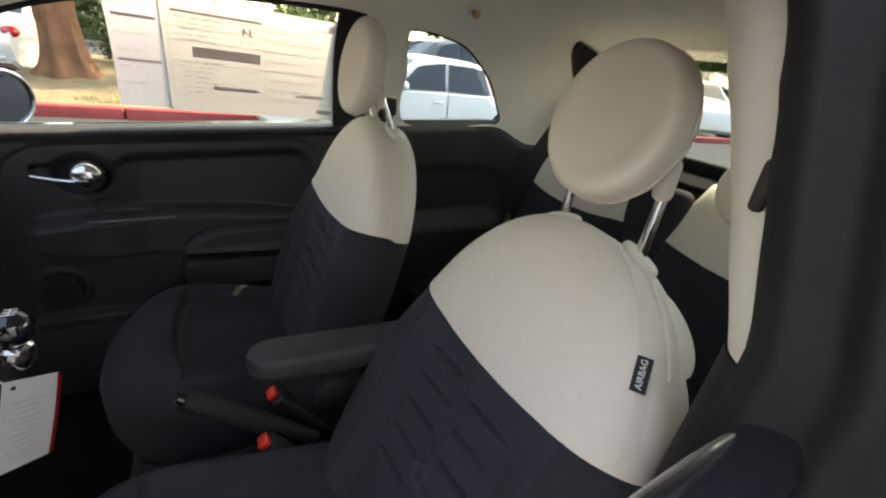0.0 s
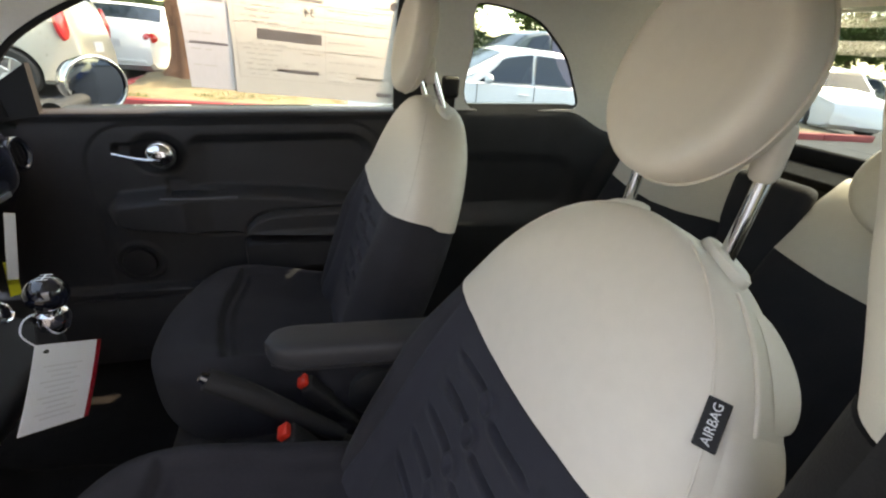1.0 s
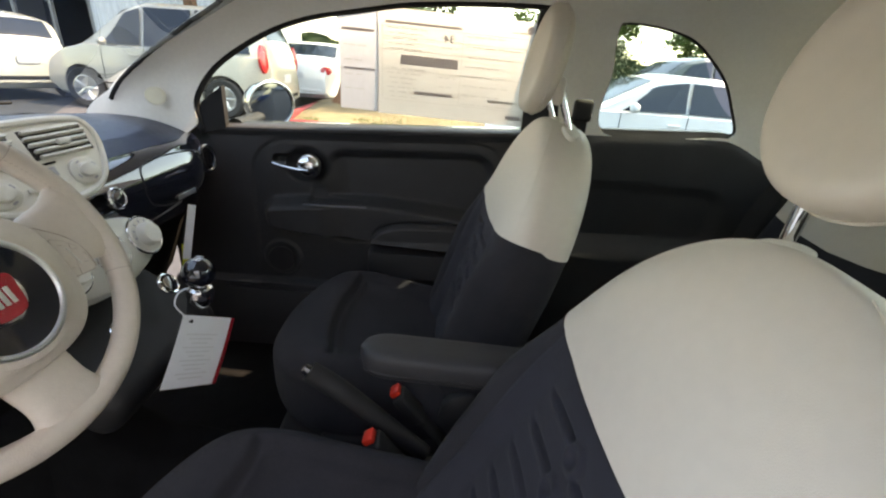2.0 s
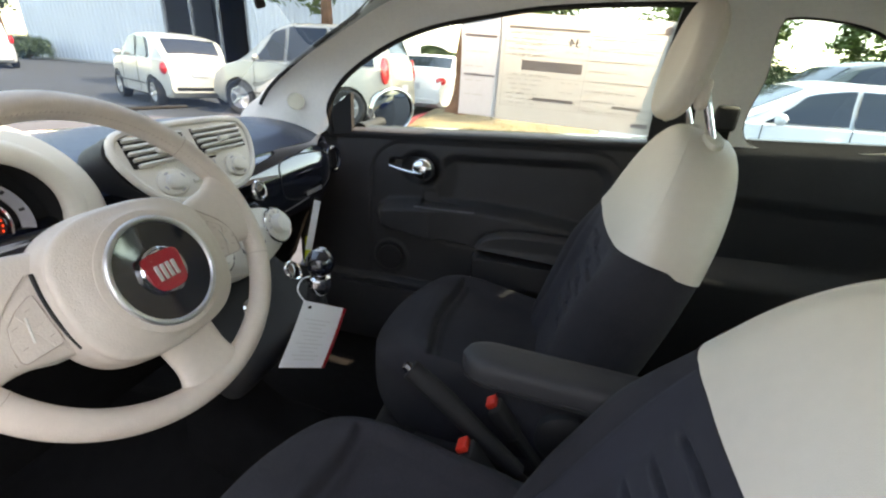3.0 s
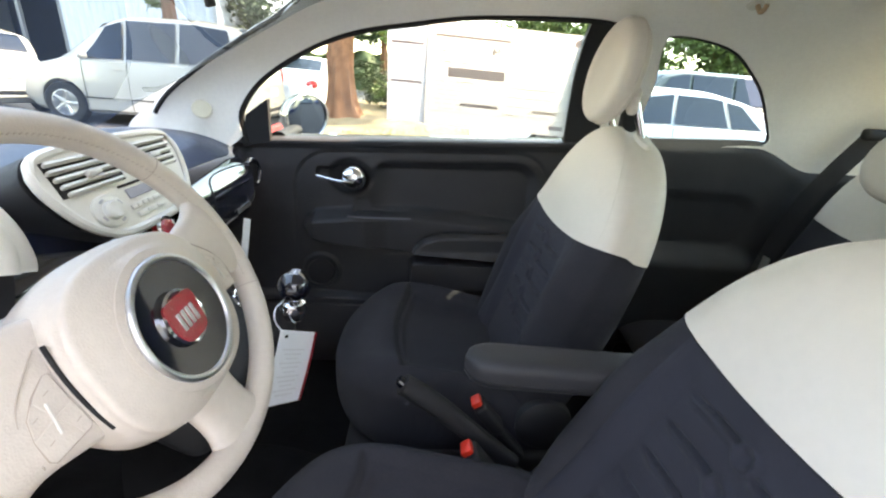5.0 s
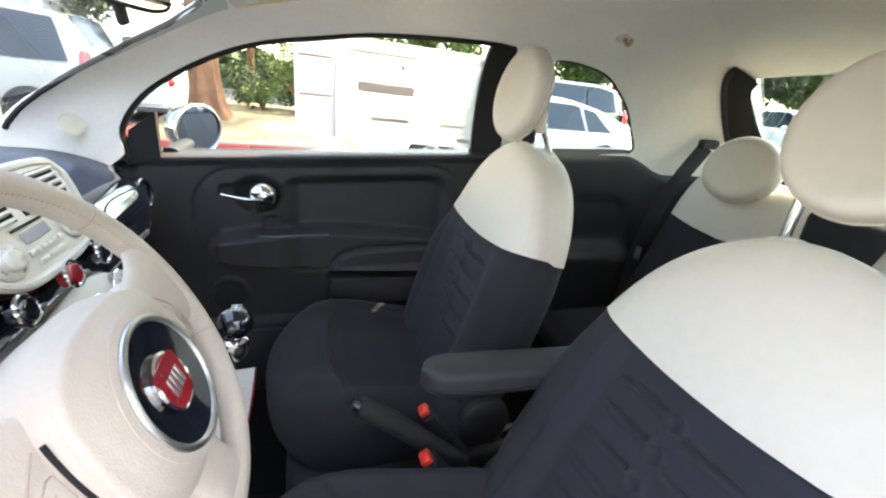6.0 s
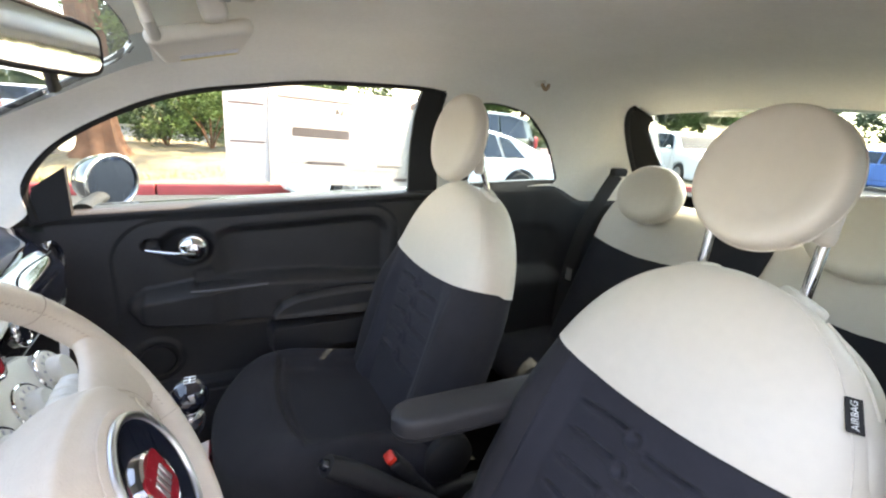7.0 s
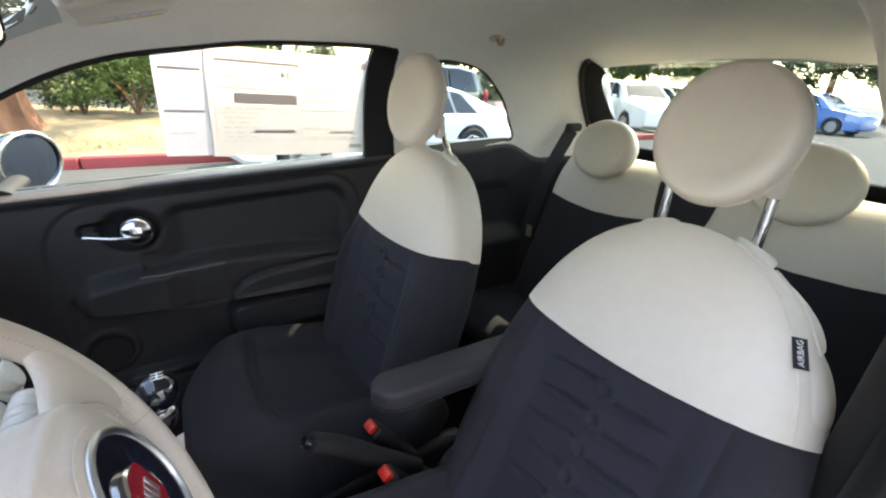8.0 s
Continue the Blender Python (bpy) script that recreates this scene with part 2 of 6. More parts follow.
def writing(name, text, size, m, material, parent=None, depth=0.0004, sx=1.0):
    """Raised lettering in the built-in font, centred, in the xy plane of m."""
    cu = bpy.data.curves.new(name, "FONT")
    cu.body, cu.size, cu.extrude, cu.align_x, cu.align_y = text, size, depth, "CENTER", "CENTER"
    ob = new(name, cu)
    me = bpy.data.meshes.new_from_object(ob.evaluated_get(bpy.context.evaluated_depsgraph_get()))
    bpy.data.objects.remove(ob)
    me.transform(m @ Matrix.Diagonal((sx, 1, 1, 1)))
    me.materials.clear()
    me.materials.append(material)
    ob = new(name, me)
    if parent is not None:
        ob.parent = parent
        base = Vector()
        p = parent
        while p is not None:
            base += p.location
            p = p.parent
        me.transform(Matrix.Translation(-base))
    return ob


# ---- the car's shell ----
ROOF = [(-1.42, 0.985), (-0.74, 1.345), (-0.6, 1.385), (-0.35, 1.41), (0, 1.425), (0.4, 1.41), (0.66, 1.365), (0.76, 1.29), (1.0, 1.0)]
WIDE = [(-1.42, 0.50), (-1.1, 0.56), (-0.9, 0.60), (-0.1, 0.605), (0.4, 0.595), (0.7, 0.55), (1.0, 0.46)]
Z_SILL = 0.93


def sill_z(x):
    """Height of the window sill along the car."""
    return 0.988 + 0.0526 * (x + 0.92)


def roof_z(x):
    return sum(lerp(ROOF, x + d) for d in (-0.05, -0.025, 0, 0.025, 0.05)) / 5


def cabin(x, f, grow=0.0):
    """A point of the lining: f from -1 (driver's sill) over 0 (middle of the roof) to 1 (passenger's sill)."""
    k = min(1.0, max(0.0, (x + 0.5) / 0.6))
    n, m = 4 - 0.5 * k, 5.5 - 2.5 * k
    w, h = lerp(WIDE, x) + grow, max(0.02, roof_z(x) - Z_SILL) + grow
    a = f * math.pi / 2
    s, c = abs(math.sin(a)), max(0.0, math.cos(a))
    r = (s ** n + c ** m) ** (-1 / (0.5 * (n + m))) if s + c > 0 else 1
    # walk to the curve along the ray of angle a
    lo, hi = 0.3, 1.6
    for _ in range(24):
        r = (lo + hi) / 2
        if (s * r) ** n + (c * r) ** m > 1:
            hi = r
        else:
            lo = r
    return Vector((x, math.copysign(s * r * w, f), Z_SILL + c * r * h))


def side_y(x, z):
    """How far out the lining lies at this place of the side."""
    k = min(1.0, max(0.0, (x + 0.5) / 0.6))
    n, m = 4 - 0.5 * k, 5.5 - 2.5 * k
    h = min(0.999, max(0.0, (z - Z_SILL) / (roof_z(x) - Z_SILL)))
    return lerp(WIDE, x) * (1 - h ** m) ** (1 / n)


DOOR_WINDOW = [(-0.965, 0.90), (-0.985, 0.99), (-0.985, 1.055), (-0.92, 1.139), (-0.794, 1.218), (-0.675, 1.265), (-0.534, 1.294), (-0.392, 1.316),
               (-0.19, 1.328), (-0.06, 1.327), (-0.035, 1.305), (-0.012, 1.15), (0.0, 1.03), (0.0, 0.90)]
QUARTER = [(0.132, 1.043), (0.108, 1.2), (0.085, 1.29), (0.10, 1.308), (0.19, 1.303), (0.27, 1.285), (0.34, 1.247), (0.405, 1.197), (0.455, 1.125),
           (0.478, 1.08), (0.468, 1.062), (0.44, 1.057)]
shell = alone("ceiling", slab(lambda u, v: cabin(-1.40 + 2.38 * v, u * 2 - 1), 72, 90,
              lambda u, v: (cabin(-1.40 + 2.38 * v, u * 2 - 1, 0.010) - cabin(-1.40 + 2.38 * v, u * 2 - 1)) + Vector((0, 0, 0.001))),
              IVORY_CLOTH, "ivory cloth headliner with moulded pillar trims", "headliner", kind="structure")
screen = [(-1.6, -0.54), (-1.18, -0.54), (-1.056, -0.507), (-0.943, -0.485), (-0.836, -0.463), (-0.765, -0.42), (-0.742, -0.36), (-0.735, -0.2), (-0.733, 0.0)]
screen = screen + [(x, -y) for x, y in screen[-2::-1]]
carve(shell, [
    prism([(p.x, 0, p.y) for p in spline([(*q, 0) for q in DOOR_WINDOW], 90, True)], (0, 0.2, 0), (0, 0.9, 0)),
    prism([(p.x, 0, p.y) for p in spline([(*q, 0) for q in QUARTER], 80, True)], (0, 0.2, 0), (0, 0.9, 0)),
    prism([(p.x, 0, p.y) for p in spline([(*q, 0) for q in QUARTER], 80, True)], (0, -0.9, 0), (0, -0.2, 0)),
    prism([(p.x, 0, p.y) for p in spline([((x if x < -0.3 else x - 0.085), z, 0) for x, z in DOOR_WINDOW], 90, True)], (0, -0.9, 0), (0, -0.2, 0)),
    prism([(x, y, 0) for x, y in screen], (0, 0, 0.9), (0, 0, 1.7)),
    prism([(0, p.x, p.y) for p in spline([(-0.41, 1.03, 0), (-0.415, 1.25, 0), (-0.39, 1.318, 0), (0, 1.338, 0), (0.39, 1.318, 0), (0.415, 1.25, 0), (0.41, 1.03, 0), (0, 1.02, 0)], 90, True)], (0.55, 0, 0), (1.3, 0, 0)),
])

GREEN_GLASS = glass("green_tinted_glass", (0.70, 0.82, 0.76))
REAR_GLASS = glass("green_rear_glass", (0.44, 0.58, 0.58))
CLEAR_GLASS = glass("windscreen_glass", (0.51, 0.60, 0.63))


def pane(name, f, nu, nv, material, label):
    ob = tagged(part(name, grid(f, nu, nv), material), label, "window", kind="structure")
    ob.visible_shadow = material is REAR_GLASS
    return ob


def side_glass(side):
    def f(u, v):
        x, z = -1.02 + 1.04 * u, 0.94 + 0.43 * v
        x = max(x, lerp([(0.94, -1.0), (1.05, -1.0), (1.15, -0.93), (1.23, -0.8), (1.28, -0.66), (1.33, -0.4), (1.37, -0.3)], z)) if u < 0.6 else x
        return (x, side * (side_y(x, min(z, roof_z(x) - 0.03)) + 0.018), z)
    return f


pane("window_1", side_glass(1), 30, 16, GREEN_GLASS, "green-tinted side door glass, wound up")
for k, sd in ((2, 1), (3, -1)):
    pane("window_%d" % k, lambda u, v, sd=sd: (lambda x, z: (x, sd * (side_y(x, z) + 0.012), z))(0.06 + 0.44 * u, 1.02 + (0.30 - 0.22 * smooth(0.35, 1.0, u)) * v), 16, 10, REAR_GLASS, "small curved rear quarter window")
pane("window_4", lambda u, v: (0.95 - 0.30 * v + 0.02, -0.46 + 0.92 * u, 1.0 + 0.36 * v), 10, 10, REAR_GLASS, "tinted rear hatch window")
pane("window_5", lambda u, v: (lambda x: (x, (u * 2 - 1) * (0.56 - 0.12 * v), roof_z(x) + 0.012 - 0.05 * abs(u * 2 - 1) ** 3))(-1.40 + 0.68 * v), 24, 20, CLEAR_GLASS, "curved windscreen glass")


def edge_line(outline, side, inset=0.0, n=90, closed=True, lo=0.0):
    pts = spline([(*q, 0) for q in outline], n, closed)
    return [Vector((p.x, side * (side_y(p.x, p.y) + inset), p.y)) for p in pts if p.y > lo]


# rubber seals and the black frames behind them
seal = thing("trim", "black rubber window seal along the passenger door frame", "seal", kind="structure", at=(-0.5, 0.6, 1.0))
part("seal", tube(edge_line(DOOR_WINDOW[:-1], 1, 0.012, 80, False, 0.96), 0.011, 8), DARK, seal)
part("corner_cover", prism([(-0.99, 0, 0.955), (-0.915, 0, 0.975), (-0.915, 0, 1.085), (-0.975, 0, 1.04)], (0, 0.592, 0), (0, 0.612, 0)), DARK, seal, "black triangular mirror cover")
part("frame_post", slab(lambda u, v: (lambda x, z: (x, side_y(x, z) + 0.004, z))(-0.095 + 0.112 * u + 0.02 * v * (1 - u) * 0.5 - 0.02 * v, 1.0 + 0.325 * v), 6, 12, lambda u, v: (0, 0.02, 0)), BLACK, seal, "broad black rear window post")
seal = thing("trim", "black rubber seal round the quarter window", "seal", kind="structure", at=(0.3, 0.55, 1.05))
part("seal", tube(edge_line(QUARTER, 1, 0.008), 0.005, 8, True), DARK, seal)
seal = thing("trim", "ribbed black door aperture seal on the driver's side", "seal", kind="structure", at=(-0.2, -0.6, 1.0))
drv = [((x if x < -0.3 else x - 0.13), z) for x, z in DOOR_WINDOW]
part("ribbed_face", slab(lambda u, v: (lambda z: (-0.142 + 0.006 * math.cos(u * 6.2832 * 4.5) - 0.03 * smooth(0.75, 1.0, u) - 0.02 * smooth(1.0, 0.7, z), -side_y(-0.13, z) + lerp([(0.45, 0.06), (1.0, 0.03), (1.10, 0.024), (1.154, 0.034), (1.206, 0.039), (1.258, 0.035), (1.30, 0.022), (1.36, 0.0)], z) - 0.20 * u, z))(0.40 + 0.97 * v), 72, 60, lambda u, v: (0.012, 0, 0)), DARK, seal, "ribbed black rubber face")
part("rib", tube([p for p in edge_line(drv, -1, 0.01, 90, False, 0.94) if p.x < -0.32], 0.012, 8), DARK, seal)
# windscreen border
band = [Vector((x, y, 0)) for x, y in screen[1:-1]]
pts = spline(band, 120)
border = part("trim", tube([Vector((p.x, p.y, min(cabin(p.x, 0).z, next((cabin(p.x, math.copysign(g / 200, p.y)).z for g in range(200) if abs(cabin(p.x, g / 200).y) >= abs(p.y)), 1.0)) + 0.006)) for p in pts], 0.0055, 8), DARK)
tagged(border, "black ceramic border of the windscreen", "trim", kind="structure")
# hatch frame
hatch = thing("trim", "black rubber frame of the rear hatch opening", "trim", kind="structure", at=(0.8, 0, 1.1))


OUT = spline([(0.585, 0.0, 1.368), (0.585, 0.20, 1.362), (0.582, 0.345, 1.345), (0.60, 0.405, 1.318), (0.68, 0.452, 1.235), (0.78, 0.478, 1.125), (0.86, 0.47, 1.03), (0.90, 0.44, 1.0)], 60)
INN = spline([(0.66, 0.0, 1.338), (0.66, 0.20, 1.334), (0.655, 0.34, 1.322), (0.675, 0.392, 1.292), (0.74, 0.405, 1.225), (0.83, 0.400, 1.135), (0.91, 0.385, 1.055), (0.93, 0.36, 1.035)], 60)
LINING = slab(lambda u, v: (0.965 + 0.0 * v, -0.55 + 1.1 * u, 0.95 + 0.09 * v), 4, 4, lambda u, v: (0.02, 0, 0))
for sd in (-1, 1):
    part("frame_band", slab(lambda u, v, sd=sd: (lambda p: (p.x - 0.012, sd * p.y, p.z))(OUT[20 + round(40 * u)].lerp(INN[20 + round(40 * u)], v)), 40, 5, lambda u, v: (0.02, 0, -0.012)), DARK, hatch)
    part("seal", tube([Vector((p.x - 0.014, sd * p.y, p.z - 0.006)) for p in OUT[20:]], 0.009, 8), BLACK, hatch)
part("sill_band", rbox((0.03, 0.80, 0.045), (0.925, 0, 1.030), 0.01, 2), CARPET_SHADE, hatch)
part("sill_lining", LINING, BLACK, hatch)
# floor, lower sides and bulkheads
alone("floor", slab(lambda u, v: (-1.5 + 2.5 * u, -0.62 + 1.24 * v, 0.27 + 0.10 * math.exp(-((v - 0.5) / 0.09) ** 2)), 30, 40, lambda u, v: (0, 0, -0.04)), CARPET_SHADE, "black carpeted car floor with a centre tunnel", "floor", kind="structure")
alone("wall_front", slab(lambda u, v: (-1.38 - 0.06 * v, -0.6 + 1.2 * u, 0.25 + 0.72 * v), 6, 6, lambda u, v: (-0.04, 0, 0)), CARPET_SHADE, "black firewall under the dashboard", "bulkhead", kind="structure")
alone("wall_rear", slab(lambda u, v: (0.93 + 0.03 * v, -0.6 + 1.2 * u, 0.25 + 0.78 * v), 6, 6, lambda u, v: (0.04, 0, 0)), BLACK, "black lower hatch lining behind the rear seat", "bulkhead", kind="structure")


def quarter_panel(side):
    def f(u, v):
        x = 0.0 + 0.98 * u
        zt = sill_z(x) + 0.012 - 0.07 * smooth(0.45, 0.62, x)
        z = 0.25 + (zt - 0.25) * v
        y = lerp(WIDE, x) - 0.008
        d = rrect(x, z, 0.08, 0.50, 0.74, 0.90, 0.05)
        y += 0.012 * smooth(0.012, -0.012, d)
        y -= 0.05 * smooth(0.03, -0.03, rrect(x, z, 0.02, 0.55, 0.2, 0.72, 0.06))
        y += 0.012 * smooth(0.955, 1.0, v)
        return (x, side * y, z)
    return f


for sd, word in ((1, "passenger"), (-1, "driver")):
    alone("wall_" + ("right" if sd > 0 else "left"), slab(quarter_panel(sd), 60, 60, lambda u, v, sd=sd: (0, sd * 0.03, 0)), GRAIN, "black moulded rear side panel below the quarter window", "side panel", kind="structure")
# driver's door sill and the lower middle post
alone("threshold", slab(lambda u, v: (-1.3 + 1.3 * u, -0.66 + 0.10 * v, 0.36 + 0.03 * math.sin(v * math.pi)), 10, 8, lambda u, v: (0, 0, -0.06)), BLACK, "black plastic sill plate of the open driver's door", "door sill", kind="structure")
post = thing("pillar", "ivory trimmed middle door post above a black lower cover", "door post", kind="structure", at=(-0.08, -0.58, 0.4))
part("post_trim", slab(lambda u, v: (lambda a, z: (-0.066 - 0.058 * math.cos(a), -side_y(-0.1, z) - 0.012 + lerp([(1.07, 0.068), (1.133, 0.090), (1.197, 0.104), (1.259, 0.110), (1.312, 0.096), (1.35, 0.08)], z) * math.sin(a) ** 0.6, z))(0.02 + u * (math.pi - 0.04), 1.072 + 0.275 * v), 24, 20, lambda u, v: (0.004, -0.02, 0)), IVORY_TRIM, post, "rounded ivory post trim")
part("lower_cover", slab(lambda u, v: (lambda a, z: (-0.066 - 0.058 * math.cos(a) - 0.012 * (1 - v), -0.614 + lerp([(0.36, 0.085), (0.9, 0.075), (1.07, 0.069)], z) * math.sin(a) ** 0.6, z))(0.02 + u * (math.pi - 0.04), 0.36 + 0.710 * v), 24, 20, lambda u, v: (0.004, -0.04, 0)), DARK, post, "black lower post cover")
part("painted_flange", slab(lambda u, v: (-0.31 + 0.185 * u + 0.012 * v, -0.643 + 0.043 * v + 0.006 * u, 1.058 - 0.012 * (2 * v - 1) ** 4 - 0.02 * (1 - u) ** 2), 12, 12, lambda u, v: (0.0, 0.0, -0.06)), mat("black_body_paint", (0.012, 0.014, 0.018), 0.22, vary=0.1, size=3, coat=0.6), post, "black painted body flange")


# ---- passenger door ----
def door_relief(x, z):
    """How far the door lining stands into the cabin at this place."""
    zz = z - 0.0526 * (x + 0.5)
    edge = rrect(x, zz, -0.857, -0.125, 0.40, 0.968, 0.10)
    d = -0.004 * smooth(0.002, -0.008, edge) - 0.0045 * math.exp(-(edge / 0.0048) ** 2)
    # sunken field behind the handle, fading out towards the front
    field = rrect(x, zz, -0.66, -0.155, 0.66, 0.940, 0.07)
    d -= 0.022 * smooth(0.008, -0.024, field) * smooth(-0.67, -0.58, x)
    # armrest roll
    low = lerp([(-0.835, 0.722), (-0.81, 0.699), (-0.777, 0.687), (-0.68, 0.675), (-0.515, 0.664), (0.1, 0.655)], x)
    top = lerp([(-0.835, 0.758), (-0.80, 0.785), (-0.705, 0.797), (-0.51, 0.804), (-0.36, 0.796), (-0.22, 0.780), (0.1, 0.765)], x)
    d += 0.054 * smooth(-0.005, 0.014, z - low) * smooth(-0.004, 0.030, top - z) * smooth(-0.845, -0.800, x)
    # grip cup let into the top of the roll
    cup = rrect(x, z - 0.03 * (x + 0.6), -0.690, -0.524, 0.786, 0.836, 0.008)
    k = smooth(0.003, -0.004, cup) * smooth(0.828, 0.818, z)
    d = d * (1 - k) + min(d, -0.008) * k
    # elbow pad with a creased upper edge
    pad = lerp([(-0.514, 0.660), (-0.505, 0.694), (-0.48, 0.719), (-0.44, 0.734), (-0.40, 0.740), (-0.30, 0.745), (0.1, 0.75)], x)
    on = smooth(-0.520, -0.503, x) * smooth(-0.003, 0.008, z - low - 0.004)
    d += on * (0.018 * smooth(-0.002, 0.014, pad - z) - 0.006 * math.exp(-((pad - z) / 0.0045) ** 2))
    # bin below the pad
    d += 0.056 * smooth(0.004, -0.005, rrect(x, z, -0.515, 0.3, 0.562, 0.652, 0.02))
    r = math.hypot(x + 0.789, z - 0.585)
    d += 0.007 * smooth(0.064, 0.052, r) - 0.004 * smooth(0.050, 0.043, r)
    # dish round the handle
    d -= 0.018 * smooth(0.060, 0.030, math.hypot((x + 0.70) / 1.2, z - 0.885))
    d -= 0.016 * smooth(0.006, -0.006, rrect(x, z, -0.795, -0.69, 0.880, 0.908, 0.012))
    d += 0.032 * smooth(0.514, 0.504, z)
    return d


def door_f(u, v):
    x = -1.12 + 1.11 * u
    zs = sill_z(x)
    if v < 0.9:
        z = 0.25 + (zs - 0.012 - 0.25) * v / 0.9
        y = 0.604 - door_relief(x, z) + 0.012 * smooth(0.955, 0.985, z - 0.0526 * (x + 0.5)) * 0
        y -= 0.010 * smooth(zs - 0.034, zs - 0.016, z)
    else:
        a = (v - 0.9) / 0.1
        z = zs - 0.012 + 0.012 * math.sin(a * math.pi / 2)
        y = 0.594 + 0.053 * (1 - math.cos(a * math.pi / 2))
    return (x, y, z)


door = thing("door_1", "black moulded passenger door lining with a chrome handle", "door", kind="structure", at=(-0.5, 0.6, 0.4))
part("door_panel", slab(door_f, 300, 240, lambda u, v: (0, 0.05, -0.004)), GRAIN, door, angle=60)
hm = frame_on((-0.70, 0.600, 0.885), (0, -1, 0))
part("handle_recess", lathe([(0.050, 0.002), (0.046, -0.004), (0.030, -0.012), (0, -0.014)], 40, hm, 1.15, 0.9), BLACK, door, "dark handle recess")
part("handle_boss", lathe([(0, 0.034), (0.014, 0.033), (0.027, 0.027), (0.035, 0.016), (0.037, 0.0), (0.035, -0.012)], 36, frame_on((-0.688, 0.596, 0.889), (0, -1, 0))), CHROME, door, "domed chrome boss")
part("handle_lever", tube(spline([(-0.685, 0.570, 0.879), (-0.715, 0.566, 0.881), (-0.75, 0.568, 0.886), (-0.786, 0.573, 0.893)], 16), lambda t: 0.0105 - 0.0045 * t, 12, flat=0.7), CHROME, door, "chrome pull lever")
# grip cup with its thin bright lip
part("pull_edge", tube(spline([(-0.700, 0.5535, 0.7845), (-0.66, 0.5500, 0.7845), (-0.60, 0.5485, 0.7865), (-0.518, 0.5490, 0.7895)], 24), 0.0028, 8), mat("dull_grey_edge", (0.10, 0.10, 0.105), 0.4), door, "thin grey pull edge")
part("speaker_grille", lathe([(0, 0.002), (0.030, 0.003), (0.040, 0.001), (0.042, -0.004)], 36, frame_on((-0.789, 0.592, 0.585), (0, -1, 0))), BLACK, door)
part("map_pocket", slab(lambda u, v: (-0.95 + 0.90 * u, 0.545 + 0.01 * math.cos(u * 3) - 0.02 * v * (1 - v), 0.33 + 0.16 * v + 0.012 * u), 20, 8, lambda u, v: (0, 0.012, 0)), GRAIN, door)


# ---- front seats ----
S_TOP = 0.6044  # length of the backrest along its slope
SEAM = 0.3850  # where the vinyl meets the cloth


class Slope:
    """A backrest's lower end and its directions, for a lean in degrees."""

    def __init__(self, lean, foot):
        a = radians(lean)
        self.up, self.front, self.foot = Vector((math.sin(a), 0, math.cos(a))), Vector((-math.cos(a), 0, math.sin(a))), Vector(foot)


def dome(s):
    """How much of its full width the backrest keeps at this height."""
    t = min(1.0, max(0.0, (s - 0.2486) / (S_TOP - 0.2486)))
    return (1 - t ** 2.44) ** 0.47


def back_w(s):
    return 0.231 * dome(s) * (1 - 0.10 * smooth(0.16, 0.0, s))


def emboss(y, s):
    """Stitched figure on the centre panel: rows of two grooves that meet in a raised ring."""
    h = 0.0
    for k in range(5):
        s0 = 0.338 - 0.047 * k
        if abs(s - s0) > 0.03:
            continue
        r = math.hypot(y, s - s0)
        h += 0.0044 * math.exp(-((r - 0.0125) / 0.0042) ** 2) - 0.0024 * math.exp(-(r / 0.006) ** 2)
        g = abs(y)
        if 0.012 < g < 0.105:
            mid = s0 + math.copysign(0.0075, y) * (1 - 0.6 * smooth(0.03, 0.1, g))
            w = smooth(0.105, 0.075, g) * smooth(0.012, 0.02, g)
            h += w * (-0.0064 * math.exp(-((s - mid) / 0.0026) ** 2) + 0.0034 * math.exp(-((s - mid + 0.0075) / 0.0050) ** 2))
    return h


def back_pt(k, s, a, grow=0.0, figure=False):
    """A point of the backrest: s metres up its slope, a the angle round it (front at pi/2)."""
    w = back_w(s) + grow
    y = w * spow(math.cos(a), 0.62)
    r = abs(y) / max(w, 1e-4)
    front = math.sin(a) > 0
    d = ((0.0735 if front else 0.0837) * (0.35 + 0.65 * dome(s) ** 0.8) + grow) * spow(math.sin(a), 0.62)
    if front:
        low = smooth(0.44, 0.26, s)
        d += low * math.sin(a) ** 0.3 * (0.034 * math.exp(-((r - 0.80) / 0.17) ** 2) - 0.012 * smooth(0.60, 0.45, r))
        d -= 0.0035 * low * math.exp(-((abs(y) - 0.150) / 0.004) ** 2)
        if figure and abs(y) < 0.14:
            d += emboss(y, s)
    return k.foot + k.up * s + k.front * d + Vector((0, y, 0))


def seam_s(k, a):
    """Height of the seam between vinyl and cloth at this angle: it dips on the face."""
    p = back_pt(k, SEAM, a) - k.foot
    return SEAM - 0.02 * p.dot(k.front) + (0.024 if math.sin(a) > 0 else 0.012) * (p.y / 0.222) ** 2 - 0.006 * (math.sin(a) > 0)


